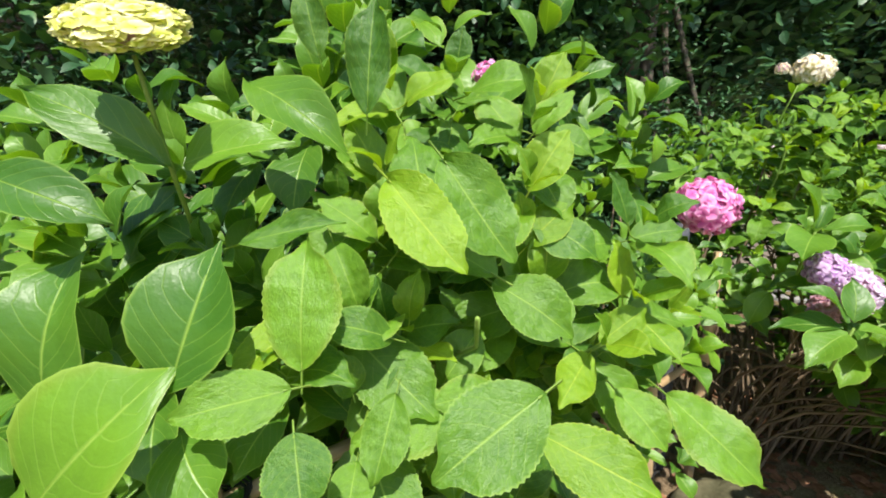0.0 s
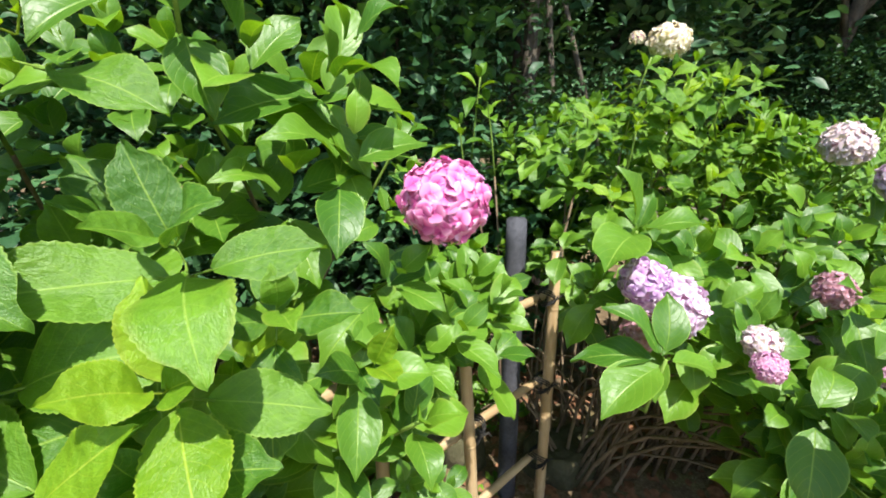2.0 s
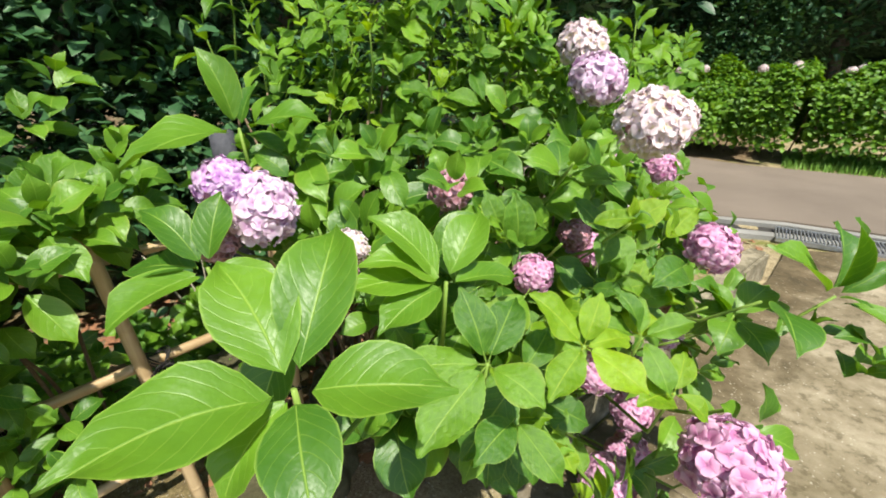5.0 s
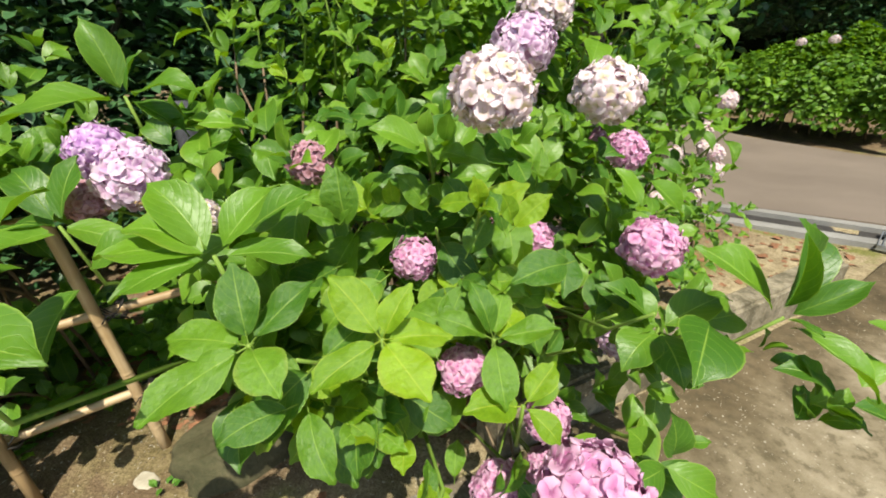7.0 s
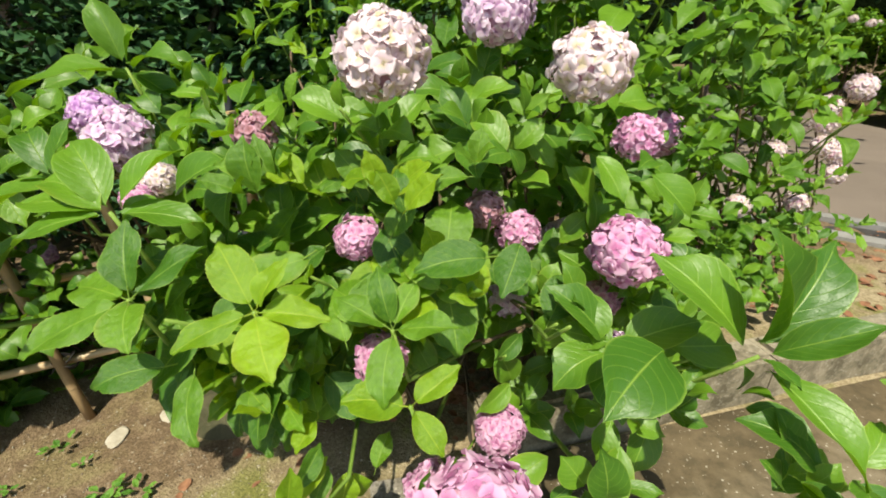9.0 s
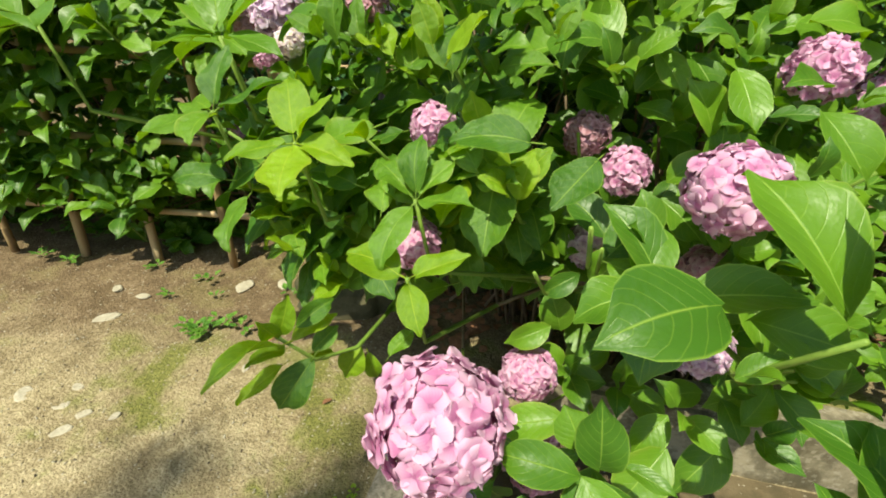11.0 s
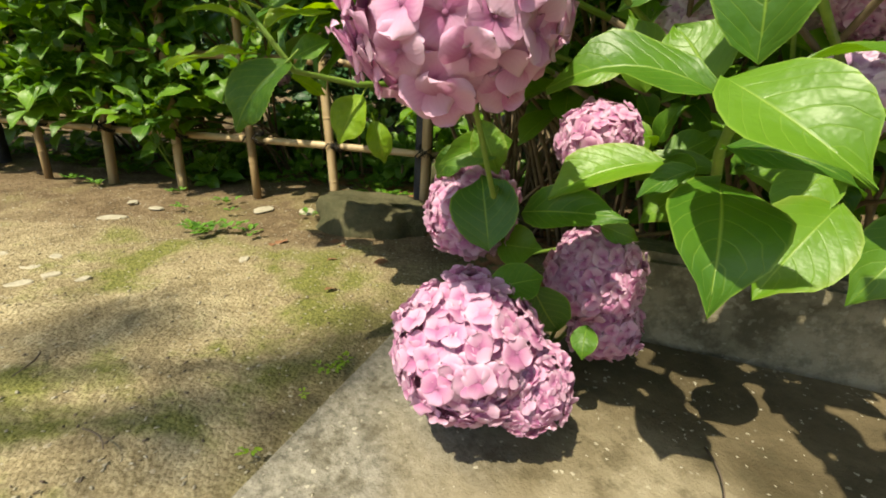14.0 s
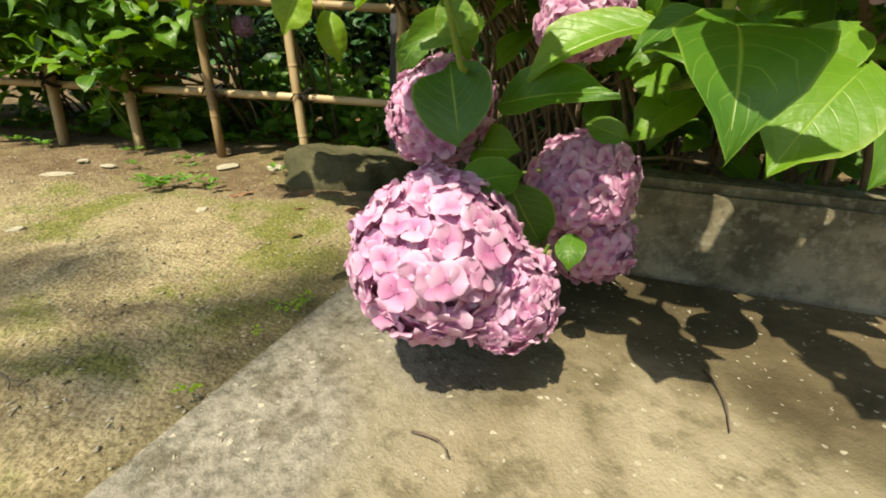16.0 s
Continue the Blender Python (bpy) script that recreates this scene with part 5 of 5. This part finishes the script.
bit = (np.array([(-0.5, -0.3, 0), (0.5, -0.35, 0.1), (0.55, 0.3, 0.0), (-0.45, 0.35, 0.15), (0, 0, 0.45)]), [(0, 1, 4), (1, 2, 4), (2, 3, 4), (3, 0, 4), (3, 2, 1, 0)], np.zeros((5, 2)))


def strewn(name, count, box, sizes, shape, material, label, category, seed, flat=True, keep=None, level=None):
    r = random.Random(seed)
    poses = []
    while len(poses) < count:
        x, y = r.uniform(box[0], box[1]), r.uniform(box[2], box[3])
        if keep and not keep(x, y):
            continue
        s = r.uniform(*sizes)
        h = 0.020 * noise.noise((x * 1.7, y * 1.7, 3.1)) + 0.010 * noise.noise((x * 6, y * 6, 1.7)) + 0.004 * noise.noise((x * 17, y * 17, 0.3)) - 0.012
        m = Matrix.Translation((x, y, h + 0.001 if level is None else level)) @ Euler((r.uniform(-0.25, 0.25), r.uniform(-0.25, 0.25), r.uniform(0, 6.28))).to_matrix().to_4x4()
        poses.append(m @ Matrix.Diagonal((s, s * r.uniform(0.5, 1), s * (0.5 if flat else 1), 1)))
    ob = new(name, repeated(name, shape, poses, material))
    return tagged(ob, label, category, "", "stuff")


def on_soil(x, y):
    return (Vector((x, y)) - Vector(EDGE[1])).dot(inner) < -0.01


strewn("gravel", 2600, (0.0, 2.1, -0.2, 1.7), (0.003, 0.009), bit, M_STONE, "fine pale grit on the soil", "gravel", 3, True, on_soil)
strewn("gravel", 900, (1.95, 3.2, 0.5, 1.95), (0.002, 0.006), bit, M_STONE, "fine pale grit on the paving", "gravel", 13, True, lambda x, y: (Vector((x, y)) - k0).dot(kn) < -0.02 and not on_soil(x, y), 0.0102)
strewn("soil_crumbs", 1300, (-0.2, 1.9, 0.2, 1.6), (0.003, 0.009), bit, M_TWIG, "dark crumbs of earth on the soil", "soil", 4, True, on_soil)
strewn("leaf_litter", 1300, (-0.4, 2.2, 1.55, 3.0), (0.03, 0.075), FAR[1], M_LITTER, "reddish brown dead leaves behind the fence", "leaves", 6)
strewn("leaf_litter", 420, (2.5, 4.6, 2.75, 4.0), (0.03, 0.07), PLAIN[2], M_LITTER, "brown dead leaves in the planting bed", "leaves", 7, True, lambda x, y: (Vector((x, y)) - k0).dot(kn) > 0.16 and y < 4.9 - 0.35 * x + 0.6)
strewn("fallen_leaves", 9, (1.1, 1.6, 1.0, 1.4), (0.03, 0.05), PLAIN[0], M_LITTER, "curled brown fallen leaves on the soil", "leaves", 8)


def weed(at, n, size, seed, name="weed", label="small green weed in the soil", material=M_WEED, spread=1.0):
    r = random.Random(seed)
    ob = thing(name, at, label, "plant", "weeds in the soil")
    me = [mesh_of("leaf", *s[:2], material, s[2]) for s in SHAPES[:2]] if name not in HEADS else HEADS[name]
    HEADS[name] = me
    for k in range(n):
        a = r.uniform(0, 6.28)
        b = Vector(at) + Vector((math.cos(a), math.sin(a), 0)) * r.uniform(0, size * spread)
        t = b + Vector((math.cos(a) * size, math.sin(a) * size, size * r.uniform(0.1, 0.7)))
        b.z += 0.004
        part("leaf", me[k % 2], ob, leaf_pose(b, t, 0.6, Vector((0, 0, 1))))


for i, (x, y, n, s) in enumerate(((0.96, 0.96, 16, 0.035), (0.90, 0.93, 14, 0.035), (1.02, 1.06, 9, 0.028), (0.93, 1.02, 8, 0.03), (1.16, 1.41, 7, 0.03), (0.60, 1.10, 7, 0.03), (0.35, 0.98, 8, 0.03), (0.05, 0.70, 10, 0.03), (-0.1, 0.62, 10, 0.03), (0.62, 0.93, 7, 0.025), (0.75, 1.07, 6, 0.02), (0.92, 1.30, 6, 0.03))):
    weed((x, y, 0.0), n, s, i, spread=1.3)
for i, (x, y, n, s) in enumerate(((1.862, 0.95, 16, 0.010), (1.85, 0.975, 12, 0.010), (1.90, 0.875, 8, 0.008), (1.968, 0.775, 9, 0.009), (1.845, 0.93, 10, 0.009))):
    weed((x, y, 0.002), n, s, 50 + i, "clover", "tiny yellow-green clover beside the edging stone", M_YOUNG, 1.6)
for i in range(80):
    r = random.Random(900 + i)
    q = FP - FD * r.uniform(-0.3, 2.6) - FN * r.uniform(0.12, 0.9)
    weed((q.x, q.y, 0.0), 12, r.uniform(0.03, 0.06), 100 + i, "ground_cover", "low green ground cover behind the fence", M_SMALL, 1.5)
for i, (a, b) in enumerate((((1.79, 0.60, 0.004), (1.86, 0.62, 0.012)), ((2.19, 0.93, 0.014), (2.24, 0.935, 0.018)), ((2.35, 1.30, 0.012), (2.41, 1.20, 0.016)), ((1.52, 0.55, 0.0), (1.60, 0.52, 0.01)))):
    s = tube(bowed(a, b, (0.004, 0.008, 0.003), 5), 0.0016, 0.001, 5)
    tagged(new("twig", mesh_of("twig", *s[:2], M_TWIG, s[2])), "thin dry twig lying on the ground", "twig")

# ---- hedge, lawn and woods across the road ----
def hedge(name, pts, height, seed, count, label):
    r = random.Random(seed)
    ob = thing(name, (*pts[0], 0), label, "hedge")
    poses = []
    for _ in range(count):
        k = r.randrange(len(pts) - 1)
        a, b = Vector(pts[k]), Vector(pts[k + 1])
        c = a.lerp(b, r.random())
        d = (b - a).normalized()
        n = Vector((-d.y, d.x))
        t = r.uniform(0.02, 3.12)
        mound = 0.74 + 0.32 * abs(math.sin(math.pi * ((a - c).length + 0.9 * k) / 1.75)) ** 0.6
        lump = mound + 0.22 * noise.noise((c.x * 0.9, c.y * 0.9, t)) + 0.10 * noise.noise((c.x * 3.5, c.y * 3.5, 2 * t))
        o, z = 0.85 * math.cos(t) * lump, 0.12 + (height - 0.12) * math.sin(t) ** 0.6 * lump
        o, z = o * r.uniform(0.86, 1.03), z * r.uniform(0.93, 1.03)
        p = Vector((c.x + n.x * o, c.y + n.y * o, z))
        way3 = Vector((r.gauss(0, 1), r.gauss(0, 1), r.gauss(-0.2, 0.5))).normalized()
        up = Vector((n.x * math.cos(t), n.y * math.cos(t), math.sin(t))) + Vector((r.gauss(0, 0.35), r.gauss(0, 0.35), 0.3))
        poses.append(leaf_pose(p, p + way3 * r.uniform(0.065, 0.11), 0.6, up))
    part("foliage", repeated("foliage", FAR[seed % 4], poses, M_SMALL), ob, kind="stuff")
    for k in range(len(pts) - 1):
        a, b = Vector(pts[k]), Vector(pts[k + 1])
        for i in range(8):
            c = a.lerp(b, (i + 0.5) / 8)
            s = tube(bowed((c.x, c.y, 0), (c.x + r.uniform(-0.3, 0.3), c.y + r.uniform(-0.3, 0.3), height * 0.8), (0.05, 0, 0), 5), 0.015, 0.006)
            part("stem", mesh_of("stem", *s[:2], M_WOOD, s[2]), ob)
    for i in range(8):
        k = r.randrange(len(pts) - 1)
        c = Vector(pts[k]).lerp(Vector(pts[k + 1]), r.random())
        m = Matrix.Translation((c.x + r.uniform(-0.5, 0.3), c.y + r.uniform(-0.5, 0.3), height * r.uniform(0.98, 1.06))) @ Matrix.Scale(0.07, 4)
        part("flower_head", head_mesh(M_PALE, 0, 70), ob, m, "small pale flower head")
    return ob


hedge("hydrangea_hedge", [(9.5, 5.3), (8.1, 6.5), (7.3, 7.7), (6.9, 9.0)], 1.34, 2, 24000, "thick rounded hydrangea hedge in full sun across the road")
hedge("hydrangea_hedge", [(6.4, 9.6), (6.0, 11.2), (5.4, 13.5)], 1.35, 3, 11000, "rounded hydrangea hedge farther along the road")

blade = (np.array([(-0.05, 0, 0), (0.05, 0, 0), (0.03, 0.05, 0.6), (0.0, 0.18, 1.0), (-0.03, 0.05, 0.6)]), [(0, 1, 2, 4), (4, 2, 3)], np.zeros((5, 2)))
r = random.Random(12)
poses = []
while len(poses) < 9000:
    s, o = r.uniform(0, 4.2), r.uniform(0.02, 1.9)
    x, y = 10.6 - 0.72 * s + 0.72 * o * 0.9 - 0.25, 2.75 + 0.70 * s + 0.72 * o * 0.9 + 0.2
    k = r.uniform(0.05, 0.14)
    poses.append(Matrix.Translation((x, y, -0.02)) @ Matrix.Rotation(r.uniform(0, 6.28), 4, "Z") @ Matrix.Rotation(r.uniform(-0.4, 0.4), 4, "X") @ Matrix.Diagonal((k * 1.2, k, k, 1)))
tagged(new("grass", repeated("grass", blade, poses, M_GRASS)), "sunlit rough grass verge beside the road", "grass", "", "stuff")

# dark evergreen trees behind the shrubs
scatter_tree("evergreen_tree", (0.1, 3.35, 0), "dark evergreen tree with glossy leaves in shade", (0.2, 0.2, 3.2, 0.09), [(-0.9, 3.1, 1.0, 0.8, 0.5, 1.0), (0.2, 3.25, 1.3, 0.8, 0.5, 1.2), (0.0, 3.3, 2.6, 1.3, 0.6, 0.9)], 15000, 0.10, M_EVER, 3)
scatter_tree("evergreen_tree", (1.6, 3.9, 0), "evergreen tree with small glossy leaves", (0.0, 0.1, 3.4, 0.08), [(1.45, 3.6, 2.1, 0.42, 0.3, 1.1), (1.9, 3.75, 1.3, 0.6, 0.35, 0.8), (1.2, 3.9, 3.2, 1.0, 0.7, 0.8)], 7000, 0.05, M_EVER, 4)
scatter_tree("evergreen_tree", (-2.2, 2.6, 0), "dark evergreen tree with glossy leaves in shade", (0.1, 0.2, 3.0, 0.1), [(-2.1, 2.3, 1.2, 0.9, 0.6, 1.2), (-1.5, 2.2, 0.7, 0.7, 0.45, 0.7), (-2.3, 2.6, 2.8, 1.2, 0.7, 0.8)], 8000, 0.10, M_EVER, 6)
scatter_tree("conifer", (3.4, 6.8, 0), "dark conifer with drooping sprays", (0.1, 0.1, 6.0, 0.16), [(3.3, 6.6, 2.9, 1.3, 0.8, 0.9), (2.4, 6.9, 3.6, 1.5, 0.8, 1.1), (3.6, 7.0, 4.9, 1.4, 1.0, 1.0)], 9000, 0.20, M_EVER, 7, 1)
for i, (x, y, h) in enumerate(((10.2, 12.6, 6.5), (13.2, 10.6, 7.0), (6.8, 16.2, 7.0), (2.0, 10.5, 7.0), (-2.5, 7.5, 6.5), (16.0, 8.0, 7.0))):
    scatter_tree("broadleaf_tree", (x, y, 0), "shaded woodland tree with a leaning trunk", (random.Random(i).uniform(-0.6, 1.4), 0.3, h * 0.75, 0.17), [(x, y - 0.3, h * 0.55, 1.9, 1.3, 1.0), (x + 0.8, y, h * 0.85, 2.4, 1.8, 1.3), (x - 1.3, y - 0.4, h * 0.36, 0.8, 0.7, 0.55)], 8000, 0.24, M_EVER, 10 + i)
scatter_tree("yew_shrub", (10.3, 10.4, 0), "rounded dark green shrub behind the hedge", (0.0, 0.0, 2.4, 0.08), [(10.3, 10.3, 2.6, 1.0, 0.8, 0.75), (10.0, 10.2, 1.6, 0.9, 0.7, 0.7)], 7000, 0.12, M_EVER, 21)
scatter_tree("evergreen_shrub", (0.95, 2.95, 0), "dark glossy evergreen shrub in the shade of the wood", (0.0, 0.0, 1.3, 0.03), [(0.75, 2.95, 0.75, 0.55, 0.22, 0.5), (1.25, 3.0, 0.9, 0.4, 0.22, 0.6)], 5000, 0.085, M_EVER, 8, 0, "shrub")
for k, (x, y) in enumerate(((0.56, 2.42), (0.60, 2.38), (0.66, 2.44), (0.52, 2.40), (0.70, 2.36))):
    q = tube(bowed((x, y, -0.01), (x + 0.10 * (k - 2), y - 0.05, 0.55 + 0.05 * (k % 3)), (0.02, 0, 0), 6), 0.006, 0.003)
    tagged(new("bare_stalk", mesh_of("bare_stalk", *q[:2], M_STONE, q[2])), "pale dry stalk standing in the leaf litter", "stalk", "stalks behind the fence")
# high canopies that shade the wood
for i, (x, y, z, rx, ry) in enumerate(((0.0, 2.9, 6.2, 2.6, 1.6), (2.6, 4.2, 7.0, 1.8, 1.8), (-3.6, 2.4, 6.4, 2.2, 1.8), (0.6, 6.5, 8.2, 3.2, 2.4), (10.5, 8.4, 8.6, 4.0, 1.7), (6.0, 12.0, 9.0, 3.5, 2.0), (14.5, 6.0, 8.6, 2.6, 1.8))):
    scatter_tree("broadleaf_tree", (x - 0.6, y + 2.6, 0), "tall woodland tree whose canopy shades the ground", (0.5, -1.8, z - 0.4, 0.2), [(x, y, z, rx, ry, 0.8)], 9000, 0.17, M_EVER, 30 + i)

scatter_tree("broadleaf_tree", (-1.2, -5.2, 0), "tall tree with loose boughs over the path", (0.9, 0.5, 4.9, 0.16), [(2.64, -2.20, 5.0, 0.03, 0.12, 0.03), (2.62, -1.97, 5.0, 0.03, 0.10, 0.03), (2.27, -2.29, 5.0, 0.01, 0.15, 0.02)], 1700, 0.024, M_SMALL, 44, 0, "tree", 3)

# curved backdrop that closes the distance, the wood's shade put into its colour
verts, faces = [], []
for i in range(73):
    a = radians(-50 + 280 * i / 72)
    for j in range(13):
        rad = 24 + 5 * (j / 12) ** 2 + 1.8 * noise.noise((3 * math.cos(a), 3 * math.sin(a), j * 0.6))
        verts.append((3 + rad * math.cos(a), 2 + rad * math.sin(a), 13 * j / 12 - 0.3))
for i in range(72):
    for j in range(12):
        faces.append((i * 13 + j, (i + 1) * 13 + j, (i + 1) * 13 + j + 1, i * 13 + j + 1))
setting("backdrop", mesh_of("backdrop", verts, faces), M_FAR, "near-black backdrop, coloured for the shade inside the wood")
